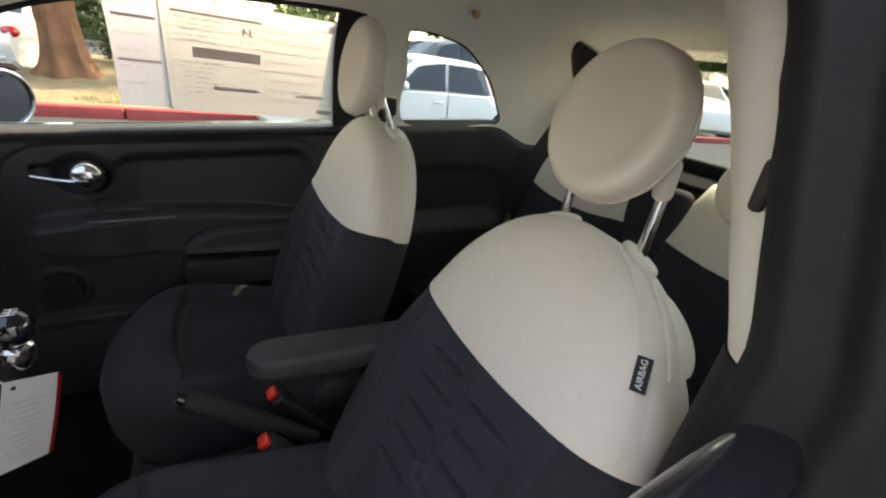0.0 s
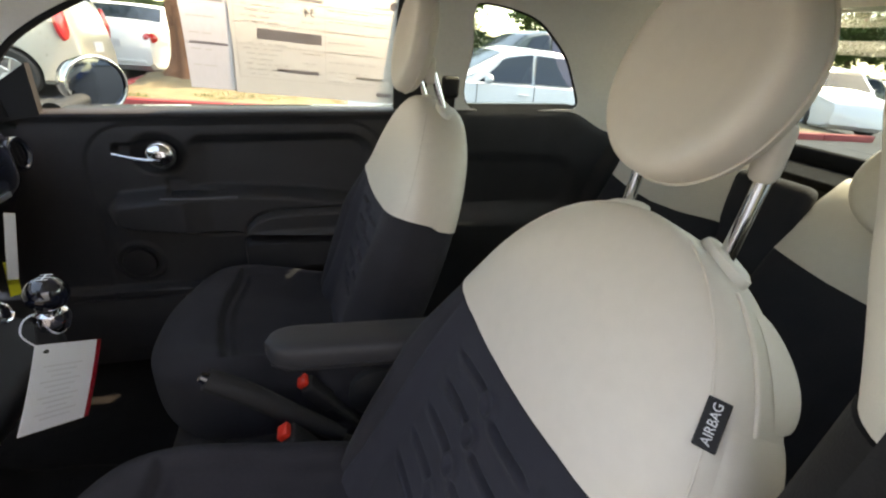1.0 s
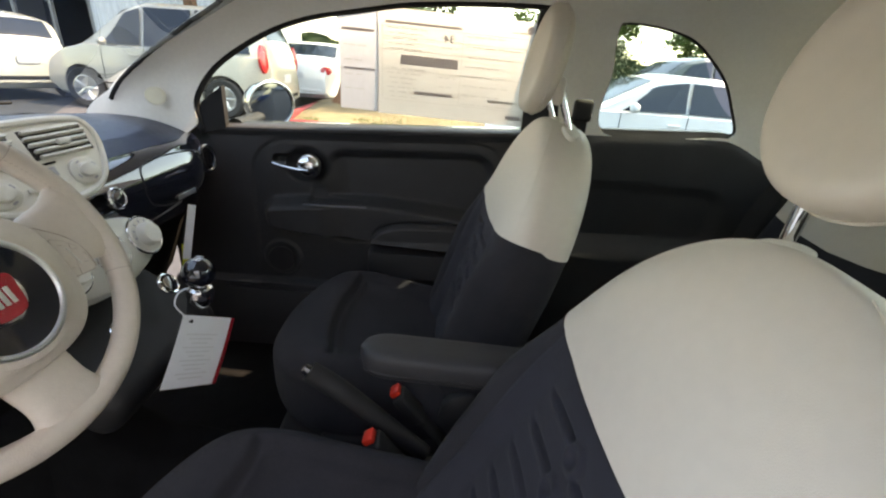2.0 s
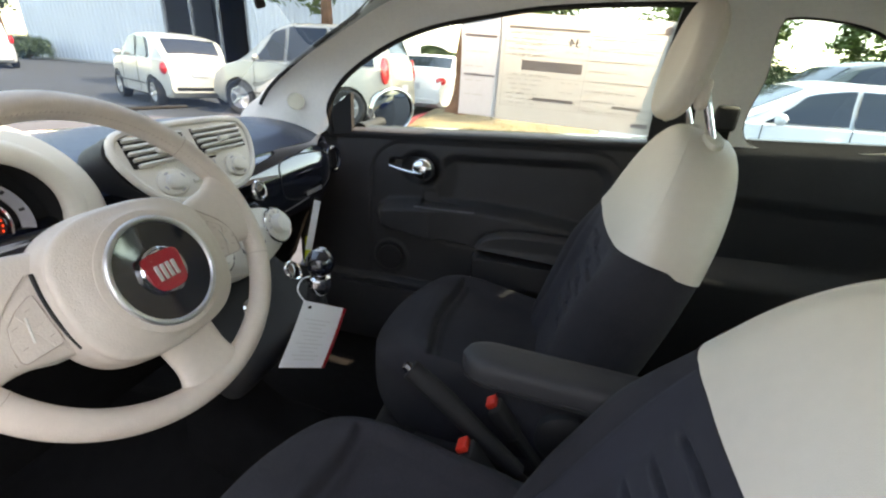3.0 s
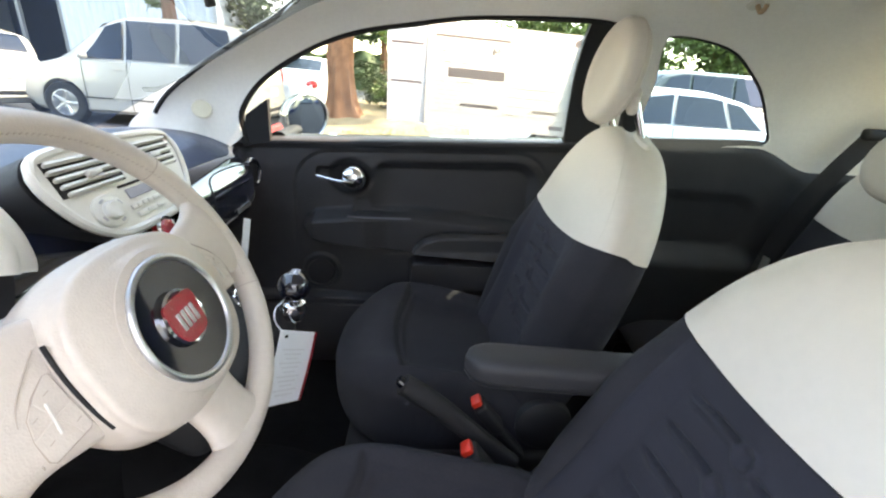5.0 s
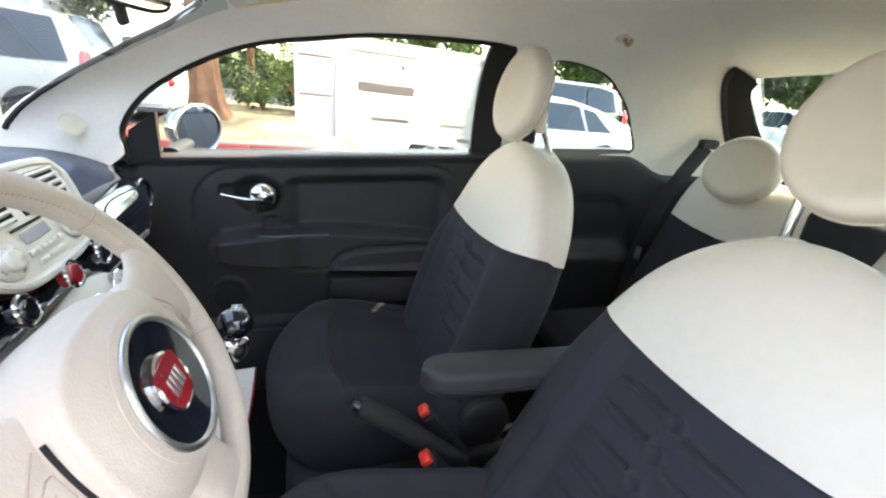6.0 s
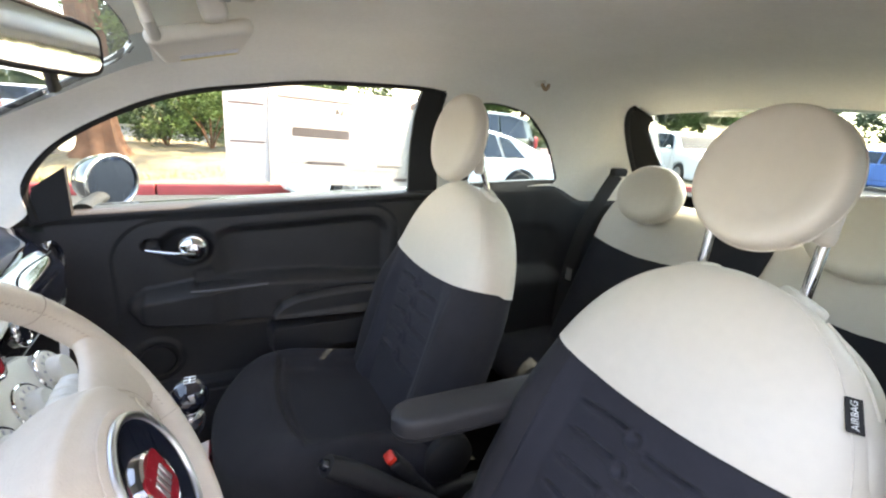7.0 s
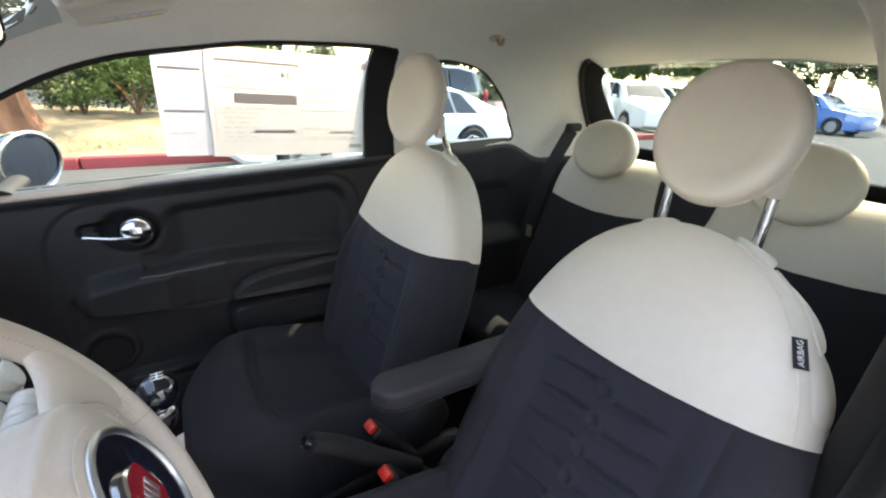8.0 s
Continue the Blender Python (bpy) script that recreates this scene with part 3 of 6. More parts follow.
def cushion_pt(u, v, grow=0.0):
    """u round the section, v from the back to the front of the cushion."""
    x = -0.17 - 0.485 * v
    a = u * 2 * math.pi
    w = (0.245 - 0.02 * (1 - v)) * (max(0.0, 1 - max(0.0, (v - 0.55) / 0.45) ** 2.3) ** 0.46 if v > 0.55 else 1)
    w = max(w, 0.0) + grow
    y = w * spow(math.cos(a), 0.62)
    r = abs(y) / max(w, 1e-4)
    top = 0.505 + 0.045 * smooth(0.1, 0.8, v)
    end = max(0.0, 1 - max(0.0, (v - 0.62) / 0.38) ** 2.4) ** 0.5 if v > 0.62 else 1
    if math.sin(a) > 0:
        rise = math.sin(a) ** 0.35
        h = 0.065 * spow(math.sin(a), 0.55) * end
        # the seat panel: a sunken field between the side rolls and the front roll
        edge = 0.66 + 0.05 * math.cos(min(1.0, abs(y) / 0.16) * 1.5)
        along, across = (edge - v) * 0.485, 0.155 - abs(y) + 0.03 * v
        inside = min(along, across)
        h -= 0.024 * smooth(-0.004, 0.020, inside) * rise
        h -= 0.016 * math.exp(-(inside / 0.0065) ** 2) * rise
        h += 0.040 * math.exp(-((r - 0.80) / 0.19) ** 2) * smooth(0.96, 0.55, v) * smooth(-0.05, 0.25, v) * rise
        h += 0.016 * math.exp(-((v - 0.80) / 0.12) ** 2) * rise * end
        z = top - 0.06 + h + grow
    else:
        z = top - 0.06 - 0.16 * spow(-math.sin(a), 0.5) * (0.35 + 0.65 * end) - grow
    return Vector((x, y, z))


def front_seat(at, label, lean, foot, rest, base, flaps=()):
    """rest: the headrest's place, its half width and half height, depth before and behind, and tilt. base: the cushion's shift and stretch."""
    sl = Slope(lean, foot)
    A_UP, A_FRONT, FOOT = sl.up, sl.front, sl.foot
    o = Vector(at)
    st = thing("front_seat", label, "car seat", "front seats", at=o)

    def put(name, bm, material, label="", parent=None, angle=38):
        bm.transform(Matrix.Translation(o))
        return part(name, bm, material, parent or st, label, angle)

    # the centre panel keeps to the front face between the bolster seams
    def panel_a(y, s):
        a = math.acos(min(1.0, abs(y) / max(back_w(s), 1e-4)) ** (1 / 0.62))
        return a if y >= 0 else math.pi - a

    def lower_f(u, v):
        # starts and ends at the panel's edges, so that the panel fills the gap
        a0, a1 = math.pi / 2 + 0.0, math.pi / 2 + 2 * math.pi
        a = a0 + (a1 - a0) * u
        s = v * seam_s(sl, a)
        e = panel_a(-0.150, s)
        b = 2 * math.pi + panel_a(0.150, s)
        a = e + (b - e) * u
        return back_pt(sl, v * seam_s(sl, a), a)

    put("backrest_lower", grid(lower_f, 100, 44), CLOTH, "charcoal cloth lower backrest with side bolsters", angle=80)

    def panel_f(u, v):
        y = -0.150 + 0.300 * u
        s = v * SEAM
        for _ in range(2):
            s = v * seam_s(sl, panel_a(y, s))
        return back_pt(sl, s, panel_a(y, s), figure=True)

    put("backrest_panel", grid(panel_f, 150, 230), INSERT, "embossed navy-black cloth centre panel", angle=80)

    def upper_f(u, v):
        a = u * 2 * math.pi
        s0 = seam_s(sl, a)
        return back_pt(sl, s0 + (S_TOP - s0) * (1 - (1 - v) ** 2.2), a, 0.0016 * (1 - v) + 0.0002)

    put("backrest_upper", grid(upper_f, 112, 60, True), IVORY, "smooth ivory vinyl upper backrest", angle=80)

    def on_front(y, s, lift=0.0):
        return back_pt(sl, s, panel_a(y, s)) + A_FRONT * lift

    # seams: between vinyl and cloth, and the piping down the shoulders
    put("seam", tube([back_pt(sl, seam_s(sl, k / 96 * 2 * math.pi), k / 96 * 2 * math.pi, 0.001) for k in range(96)], 0.0016, 6, True), CLOTH)
    for sy in (-1, 1):
        put("shoulder_stitch", tube([on_front(sy * (0.905 - 0.05 * (k / 24) ** 2) * back_w(s), s, 0.0012) for k, s in ((k, SEAM + 0.012 + (S_TOP - 0.02 - SEAM) * k / 24) for k in range(25))], 0.0013, 6), IVORY)
    # padded flap on the rear of the outer shoulder
    for sy in flaps:
        def flap_f(u, v):
            a = math.pi + 0.02 + 0.80 * u if sy < 0 else -0.02 - 0.80 * u
            s = 0.506 + 0.068 * v
            puff = (math.sin(math.pi * min(1.0, u * 1.02)) * math.sin(math.pi * v)) ** 0.55 if 0 < u < 0.98 and 0 < v < 1 else 0.0
            return back_pt(sl, s, a, 0.002) + Vector((0, sy * 0.009 * puff, 0)) - A_FRONT * 0.012 * puff
        put("side_flap", grid(flap_f, 24, 26), IVORY, "padded ivory flap with piping", angle=80)
        put("flap_piping", tube([back_pt(sl, 0.500 + 0.078 * k / 24, math.pi - 0.12 if sy < 0 else 0.12, 0.0012) for k in range(25)], 0.0026, 8), IVORY)
        put("shoulder_roll", grid(lambda u, v: back_pt(sl, 0.425 + 0.078 * v, math.pi - 0.45 + 1.1 * u if sy < 0 else 0.45 - 1.1 * u, 0.0005 + 0.006 * (abs(math.sin(math.pi * u) * math.sin(math.pi * v)) ** 0.6)), 18, 12), IVORY, "padded ivory roll", angle=80)
    # cushion
    def cushion_f(u, v):
        p = cushion_pt(u, v)
        return Vector((-0.17 + (p.x + 0.17) * base[3] + base[0], p.y + base[1], p.z + base[2]))

    put("cushion", grid(cushion_f, 150, 110, True), CLOTH, "charcoal cloth seat cushion", angle=80)
    put("seat_base", rbox((0.46, 0.40, 0.16), (-0.40, 0, 0.35), 0.03), BLACK)
    hc, hr, hn = Vector(rest[:3]), rest[3:7], Vector((-math.cos(rest[7]), 0, math.sin(rest[7])))
    for sy in (-1, 1):
        put("side_cover", rbox((0.40, 0.035, 0.11), (-0.32, sy * 0.225, 0.41), 0.016), BLACK)
        put("hinge_cover", lathe([(0, 0.018), (0.045, 0.016), (0.058, 0.006), (0.06, -0.01)], 28, frame_on((FOOT.x + 0.02, sy * 0.225, 0.535), (0, sy, 0))), BLACK)
        put("seat_rail", rbox((0.50, 0.03, 0.03), (-0.38, sy * 0.17, 0.286), 0.006), SATIN)
        # headrest posts in oval collars
        c = FOOT + A_UP * 0.5935 + Vector((0, sy * 0.067, 0))
        tilt = (A_UP + Vector((0, sy * 0.35, 0))).normalized()
        put("post_collar", lathe([(0.0150, -0.02), (0.0160, 0.0), (0.0150, 0.005), (0.0120, 0.0075), (0.008, 0.0075), (0.0, 0.006)], 28, frame_on(c + A_UP * 0.002, tilt, (0, 1, 0)), 1.05, 1.9), IVORY_TRIM)
        put("headrest_post", tube([c, Vector((hc.x + hr[3] * 0.85, c.y, hc.z - 0.045))], 0.0068, 14), CHROME, "chrome headrest post")
        put("post_sleeve", rbox((0.020, 0.022, 0.050), (hc.x + hr[3] * 0.72, c.y, hc.z - 0.048), 0.009, 3), IVORY)
    # headrest: a cushion with a shallow dish
    prof = [(0, 0.60), (0.29, 0.62), (0.53, 0.75), (0.71, 0.935), (0.83, 1.0), (0.92, 0.93), (0.98, 0.66), (1.0, 0.25), (0.995, -0.2), (0.95, -0.55), (0.85, -0.8), (0.67, -0.92), (0, -1.0)]
    fine = [(max(0.0, p.x), (p.y * hr[2] if p.y > 0 else p.y * hr[3])) for p in spline([(r, h, 0) for r, h in prof], 44)]
    fine[0], fine[-1] = (0, 0.60 * hr[2]), (0, -hr[3])
    put("headrest", lathe(fine, 64, frame_on(hc, hn), hr[0], hr[1]), IVORY, "round ivory vinyl headrest with a dished face", angle=80)
    put("headrest_piping", tube([Vector(frame_on(hc, hn) @ Vector((math.cos(k * math.pi / 32) * 1.006 * hr[0], math.sin(k * math.pi / 32) * 1.006 * hr[1], -0.15 * hr[3]))) for k in range(64)], 0.0014, 6, True), IVORY)
    return st


def airbag_tag(seat_at, lean, foot, side):
    """A woven tag sewn flat beside the shoulder stitch."""
    o, sl = Vector(seat_at), Slope(lean, foot)
    s, y = 0.493, 0.163

    def at(y, s):
        a = math.acos((y / back_w(s)) ** (1 / 0.62))
        return back_pt(sl, s, a if side > 0 else math.pi - a, 0.002) + o

    p, q, r = at(y, s), at(y - 0.012, s), at(y, s + 0.015)
    nrm = (r - p).cross(q - p).normalized()
    if nrm.dot(sl.front) < 0:
        nrm = -nrm
    m = frame_on(p + nrm * 0.003, nrm, sl.up) @ Matrix.Rotation(radians(15), 4, "Z")
    tg = thing("airbag_tag", "small black woven tag sewn into the seat seam", "label", at=p)
    part("tag_cloth", rbox((0.0155, 0.037, 0.0016), (0, 0, 0), 0.0006, 1, m), BLACK, tg)
    writing("tag_lettering", "AIRBAG", 0.0090, m @ Matrix.Translation((0, 0, 0.0012)) @ Matrix.Rotation(math.pi / 2, 4, "Z"), WHITE_INK, tg)
    return tg


DRIVER, PASSENGER = (0, -0.3246, 0), (0, 0.2653, 0.0)
front_seat(DRIVER, "ivory and charcoal driver's seat with a round headrest", 25.2, (-0.2453, 0, 0.5167), (-0.0147, -0.002, 1.2015, 0.0875, 0.0922, 0.0277, 0.0342, 0.284), (-0.050, 0.0, 0.080, 1.03), (-1,))
front_seat(PASSENGER, "ivory and charcoal passenger seat set more upright", 15.84, (-0.2394, 0, 0.5167), (-0.1298, 0.003, 1.2075, 0.1016, 0.0981, 0.0208, 0.0264, 0.173), (-0.007, 0.003, 0.062, 1.024))
airbag_tag(DRIVER, 25.2, (-0.2453, 0, 0.5167), -1)


# ---- rear seat ----
def rear_back(y0, y1):
    def f(u, v):
        a = u * 2 * math.pi
        w, c = (y1 - y0) / 2, (y0 + y1) / 2
        s = v * 0.56
        end = max(0.0, 1 - max(0.0, (v - 0.8) / 0.2) ** 2.5) ** 0.5
        y = c + w * spow(math.cos(a), 0.35) * (1 - 0.10 * smooth(0.75, 1.0, v))
        d = 0.06 * spow(math.sin(a), 0.5) * (0.25 + 0.75 * end)
        return Vector((0.448 + 0.36 * s, y, 0.525 + 0.93 * s - 0.030 * math.cos((y - c) / w * 1.5) * smooth(0.25, 0.39, s) * smooth(0.50, 0.40, s))) + Vector((-0.93, 0, 0.36)) * d
    return f


rear = thing("rear_bench", "rear bench with ivory upper and charcoal lower backrests", "rear seat", at=(0.6, 0, 0.4))
for (ya, yb), word in (((-0.545, -0.084), "driver"), ((0.030, 0.435), "passenger")):
    full = rear_back(ya, yb)
    part("backrest_lower", grid(lambda u, v: full(u, v * 0.70), 64, 24, True), CLOTH, rear, "charcoal cloth lower backrest", 80)
    part("backrest_upper", grid(lambda u, v: full(u, 0.70 + 0.30 * v), 64, 22, True, False), IVORY, rear, "ivory vinyl upper backrest", 80)
    cy = 0.250 if ya > 0 else -0.272
    part("headrest", lathe([(0, 0.022), (0.04, 0.024), (0.07, 0.032), (0.088, 0.032), (0.098, 0.02), (0.1, 0.0), (0.094, -0.018), (0.07, -0.03), (0, -0.034)], 48, frame_on((0.565, cy, 1.073), (-0.96, 0, 0.28)), 1.08, 0.92), IVORY, rear, "round ivory headrest", 80)
part("centre_strip", rbox((0.05, 0.16, 0.54), (0.575, -0.028, 0.755), 0.02, 3), CLOTH, rear)
part("cushion", grid(lambda u, v: (lambda a: Vector((0.16 + 0.40 * v, 0.53 * spow(math.cos(a), 0.3), 0.47 + 0.07 * spow(math.sin(a), 0.45) * (1 - (2 * v - 1) ** 6))))(u * 2 * math.pi), 64, 24, True, True), CLOTH, rear, "charcoal rear cushion", 80)
part("rear_plinth", rbox((0.44, 1.08, 0.14), (0.38, 0, 0.35), 0.02), CARPET_SHADE, rear)
alone("parcel_shelf", rbox((0.20, 0.98, 0.02), (0.835, 0, 1.002), 0.006), CARPET_SHADE, "flat black parcel shelf below the hatch window", "shelf")


# ---- dashboard ----
dash = thing("dashboard", "dark blue padded dashboard with gloss black fascia", "dashboard", at=(-1.1, 0, 0.6))


def dash_edge(y):
    """How far back the dash reaches."""
    return -0.945 - 0.07 * smooth(0.36, 0.60, abs(y))


part("top_pad", slab(lambda u, v: (lambda y: (-1.42 + (dash_edge(y) + 1.42) * v, y, 0.985 + 0.030 * math.sin(v * math.pi * 0.8) - 0.03 * v ** 6 - 0.02 * smooth(0.35, 0.6, abs(y))))(-0.59 + 1.18 * u), 60, 30, lambda u, v: (0, 0, -0.03)), PAD, dash, "dark blue grained upper pad")


def fascia_f(u, v):
    y = -0.58 + 1.16 * u
    a = v * math.pi
    return (dash_edge(y) + 0.006 + 0.05 * math.sin(min(a * 1.5, math.pi / 2 + max(0.0, a - math.pi / 3) * 0.75)) ** 0.6 * (1 - 0.5 * smooth(0.4, 0.58, abs(y))), y, 0.972 - 0.17 * v - 0.015 * smooth(0.3, 0.58, abs(y)))


part("fascia", slab(fascia_f, 70, 40, lambda u, v: (-0.02, 0, 0)), GLOSS, dash, "curved gloss black fascia", 60)
part("lower_panel", slab(lambda u, v: (lambda y: (dash_edge(y) - 0.01 - 0.10 * v, y, 0.805 - 0.25 * v))(-0.57 + 1.14 * u), 30, 16, lambda u, v: (-0.04, 0, 0)), CARPET_SHADE, dash)
gl = [(0, 0.21, 0.952), (0, 0.20, 0.885), (0, 0.30, 0.855), (0, 0.44, 0.880), (0, 0.47, 0.930), (0, 0.36, 0.955)]
part("glovebox_seam", tube([Vector((Vector(fascia_f((p.y + 0.58) / 1.16, min(1, max(0, (0.972 - 0.015 * smooth(0.3, 0.58, p.y) - p.z) / 0.17)))).x + 0.0006, p.y, p.z)) for p in spline(gl, 60, True)], 0.0016, 6, True), DARK, dash)
part("fascia_script", rbox((0.001, 0.07, 0.010), (-0.893, 0.33, 0.865), 0.0003, 1), SATIN, dash)
# side air vents: gloss black rings with upright vanes
for sy in (-1, 1):
    VF = frame_on((-0.938, sy * 0.515, 0.905), (0.96, -0.22 * sy, 0.12))
    vent = part("side_vent", tube([VF @ Vector((0.026 * math.cos(k / 16 * math.pi), 0.033 * math.sin(k / 16 * math.pi), 0.0)) for k in range(32)], 0.006, 10, True), GLOSS, dash, "gloss black vent ring")
    part("vent_back", lathe([(0, -0.008), (0.026, -0.008), (0.026, -0.014), (0, -0.014)], 32, VF, 1.0, 1.27), DARK, vent)
    for k in (-1, 0, 1):
        part("vane", rbox((0.003, 0.050 - 0.012 * abs(k), 0.010), (0, 0, 0), 0.001, 1, VF @ Matrix.Translation((0.012 * k, 0, -0.003))), BLACK, vent)

# centre vents and radio in one ivory housing
mod = thing("radio_unit", "ivory centre unit with twin air vents and a radio", "car radio", at=(-0.95, 0, 1.0))
MO = frame_on((-0.905, -0.012, 1.004), (0.90, 0, 0.44), (0, 0, 1)) @ Matrix.Diagonal((0.88, 0.70, 0.88, 1))


def on_mod(x, y, z=0.0):
    return MO @ Vector((x, y, z))


def mod_outline(g=0.0, n=80):
    pts = [(-0.150 - g, 0.062, 0), (-0.12, 0.082 + g, 0), (0, 0.088 + g, 0), (0.12, 0.082 + g, 0), (0.150 + g, 0.062, 0), (0.152 + g, 0.02, 0), (0.125 + g, -0.045, 0), (0.08, -0.078 - g, 0), (0, -0.084 - g, 0), (-0.08, -0.078 - g, 0), (-0.125 - g, -0.045, 0), (-0.152 - g, 0.02, 0)]
    return spline(pts, n, True)


bm = prism(mod_outline(), (0, 0, -0.012), (0, 0, 0.004))
bmesh.ops.bevel(bm, geom=[e for e in bm.edges if all(v.co.z > 0 for v in e.verts)], offset=0.005, segments=3, affect="EDGES")
bm.transform(MO)
part("housing", bm, IVORY_HARD, mod)
part("rim", tube([on_mod(p.x, p.y, 0.003) for p in mod_outline(0.002)], 0.006, 8, True), IVORY_HARD, mod, "raised rim")
bm = prism(mod_outline(0.010), (0, 0, -0.07), (0, 0, -0.006))
bm.transform(MO)
part("surround", bm, BLACK, mod, "gloss black surround")
for sx in (-1, 1):
    cav = part("vent_cavity", rbox((0.128, 0.066, 0.004), (0, 0, 0), 0.002, 1, MO @ Matrix.Translation((sx * 0.073, 0.040, 0.003))), DARK, mod)
    for k in range(5):
        part("vent_slat", rbox((0.126 - 0.006 * abs(k - 3), 0.0062, 0.012), (0, 0, 0), 0.002, 2, MO @ Matrix.Translation((sx * 0.073, 0.012 + 0.0135 * k, 0.006)) @ Matrix.Rotation(radians(-25), 4, "X")), IVORY_HARD, mod)
    part("vent_tab", rbox((0.026, 0.013, 0.010), (0, 0, 0), 0.003, 2, MO @ Matrix.Translation((sx * 0.073, 0.036, 0.014))), IVORY_HARD, mod)
    dial = part("radio_dial", lathe([(0.031, 0.0), (0.031, 0.004), (0.028, 0.006), (0.018, 0.006), (0.017, 0.012), (0.014, 0.014), (0, 0.014)], 36, MO @ Matrix.Translation((sx * 0.082, -0.036, 0.004))), IVORY_HARD, mod)
    for k in range(4):
        part("dial_button", rbox((0.010, 0.004, 0.001), (0, 0, 0), 0.0003, 1, MO @ Matrix.Translation((sx * 0.082, -0.036, 0.0104)) @ Matrix.Rotation(k * math.pi / 2 + 0.4, 4, "Z") @ Matrix.Translation((0, 0.023, 0))), INK, dial)
part("display", rbox((0.062, 0.020, 0.002), (0, 0, 0), 0.001, 1, MO @ Matrix.Translation((0, -0.020, 0.0055))), INK, mod, "dull grey radio display")
part("disc_slot", rbox((0.080, 0.005, 0.002), (0, 0, 0), 0.001, 1, MO @ Matrix.Translation((0, -0.002, 0.0055))), DARK, mod)
for k in range(6):
    part("preset_button", rbox((0.0125, 0.010, 0.004), (0, 0, 0), 0.0015, 2, MO @ Matrix.Translation((-0.034 + 0.0136 * k, -0.045, 0.006))), IVORY_HARD, mod)
for k in range(3):
    part("preset_button", rbox((0.022, 0.009, 0.004), (0, 0, 0), 0.0015, 2, MO @ Matrix.Translation((-0.024 + 0.024 * k, -0.062, 0.006))), IVORY_HARD, mod)

# switch row below the radio
def round_switch(at, cap, label):
    hz = thing("dash_switch", label, "switch", "dash switches", at=at)
    m = frame_on(at, (0.95, 0, 0.3))
    part("ring", tube([m @ Vector((0.017 * math.cos(k / 14 * math.pi), 0.017 * math.sin(k / 14 * math.pi), 0)) for k in range(28)], 0.0030, 8, True), CHROME, hz)
    part("button", lathe([(0, 0.006), (0.012, 0.004), (0.016, -0.002), (0.016, -0.012)], 24, m), cap, hz)


round_switch((-0.872, 0.092, 0.928), GLOSS, "round black switch with a chrome ring")
round_switch((-0.868, -0.008, 0.936), BADGE, "round red hazard switch with a chrome ring")
round_switch((-0.872, -0.105, 0.936), GLOSS, "round black switch with a chrome ring")

# heater controls: an ivory pod with three dials
pod = thing("heater_control", "ivory heater control pod with three ringed dials", "heater control", at=(-0.93, 0.05, 0.82))
PM = frame_on((-0.882, 0.03, 0.838), (0.90, 0, 0.42))
part("pod_body", lathe([(0, 0.03), (0.06, 0.028), (0.09, 0.018), (0.102, 0.0), (0.104, -0.04)], 48, PM, 1.35, 0.62), IVORY_HARD, pod)
for sx, r in ((-0.085, 0.030), (0.0, 0.033), (0.085, 0.036)):
    DM = PM @ Matrix.Translation((sx, 0, 0.020))
    dial = part("dial", lathe([(r, 0.0), (r, 0.010), (r * 0.9, 0.014), (r * 0.62, 0.014), (r * 0.58, 0.026), (r * 0.5, 0.029), (0, 0.029)], 36, DM), IVORY_HARD, pod)
    part("dial_ring", tube([Vector(DM @ Vector((r * math.cos(k / 18 * math.pi), r * math.sin(k / 18 * math.pi), 0.010))) for k in range(36)], 0.0025, 8, True), CHROME, dial)
    for k in range(7):
        part("dial_mark", rbox((0.003, 0.005, 0.0008), (0, 0, 0), 0.0002, 1, DM @ Matrix.Rotation(-1.5 + 0.5 * k, 4, "Z") @ Matrix.Translation((0, r * 0.76, 0.0146))), INK, dial)

# instrument hood and cluster
clu = thing("instrument_cluster", "round speedometer under an ivory hood, orange display lit", "instrument cluster", at=(-0.97, -0.315, 0.98))
CM = frame_on((-0.926, -0.314, 0.984), (0.93, 0, 0.36))
part("hood", grid(lambda u, v: CM @ (lambda a, r: Vector((r * math.cos(a), r * 0.86 * math.sin(a) - 0.004, -0.02 + 0.10 * v - 0.035 * v * v - 0.02 * (1 - math.sin(a)) * v)))(-0.35 + (math.pi + 0.70) * u, 0.150 - 0.056 * v + (0.012 * math.sin(v * math.pi))), 60, 14), IVORY_TRIM, clu, "ivory padded hood")
part("hood_lip", tube([CM @ (lambda a, r: Vector((r * math.cos(a), r * 0.86 * math.sin(a) - 0.004, 0.045 - 0.02 * (1 - math.sin(a)))))(-0.35 + (math.pi + 0.70) * k / 50, 0.089) for k in range(51)], 0.013, 10), IVORY_TRIM, clu, "rounded hood lip")
part("bowl", lathe([(0.088, 0.03), (0.084, 0.0), (0.080, -0.012), (0, -0.014)], 56, CM, 1.0, 0.95), DARK, clu)
part("dial_face", lathe([(0.058, -0.004), (0.058, -0.002), (0.046, -0.006), (0.046, -0.008)], 56, CM, 1, 0.96), INK, clu, "silver-grey number ring")
part("dial_ring", tube([Vector(CM @ Vector((0.036 * math.cos(k / 28 * math.pi), 0.0346 * math.sin(k / 28 * math.pi), -0.004))) for k in range(56)], 0.0016, 8, True), CHROME, clu)
part("display", lathe([(0.035, -0.008), (0, -0.0075)], 48, CM, 1, 0.96), GLOSS, clu)
ORANGE = glow("orange_display_light", (1.0, 0.07, 0.03), 0.10)
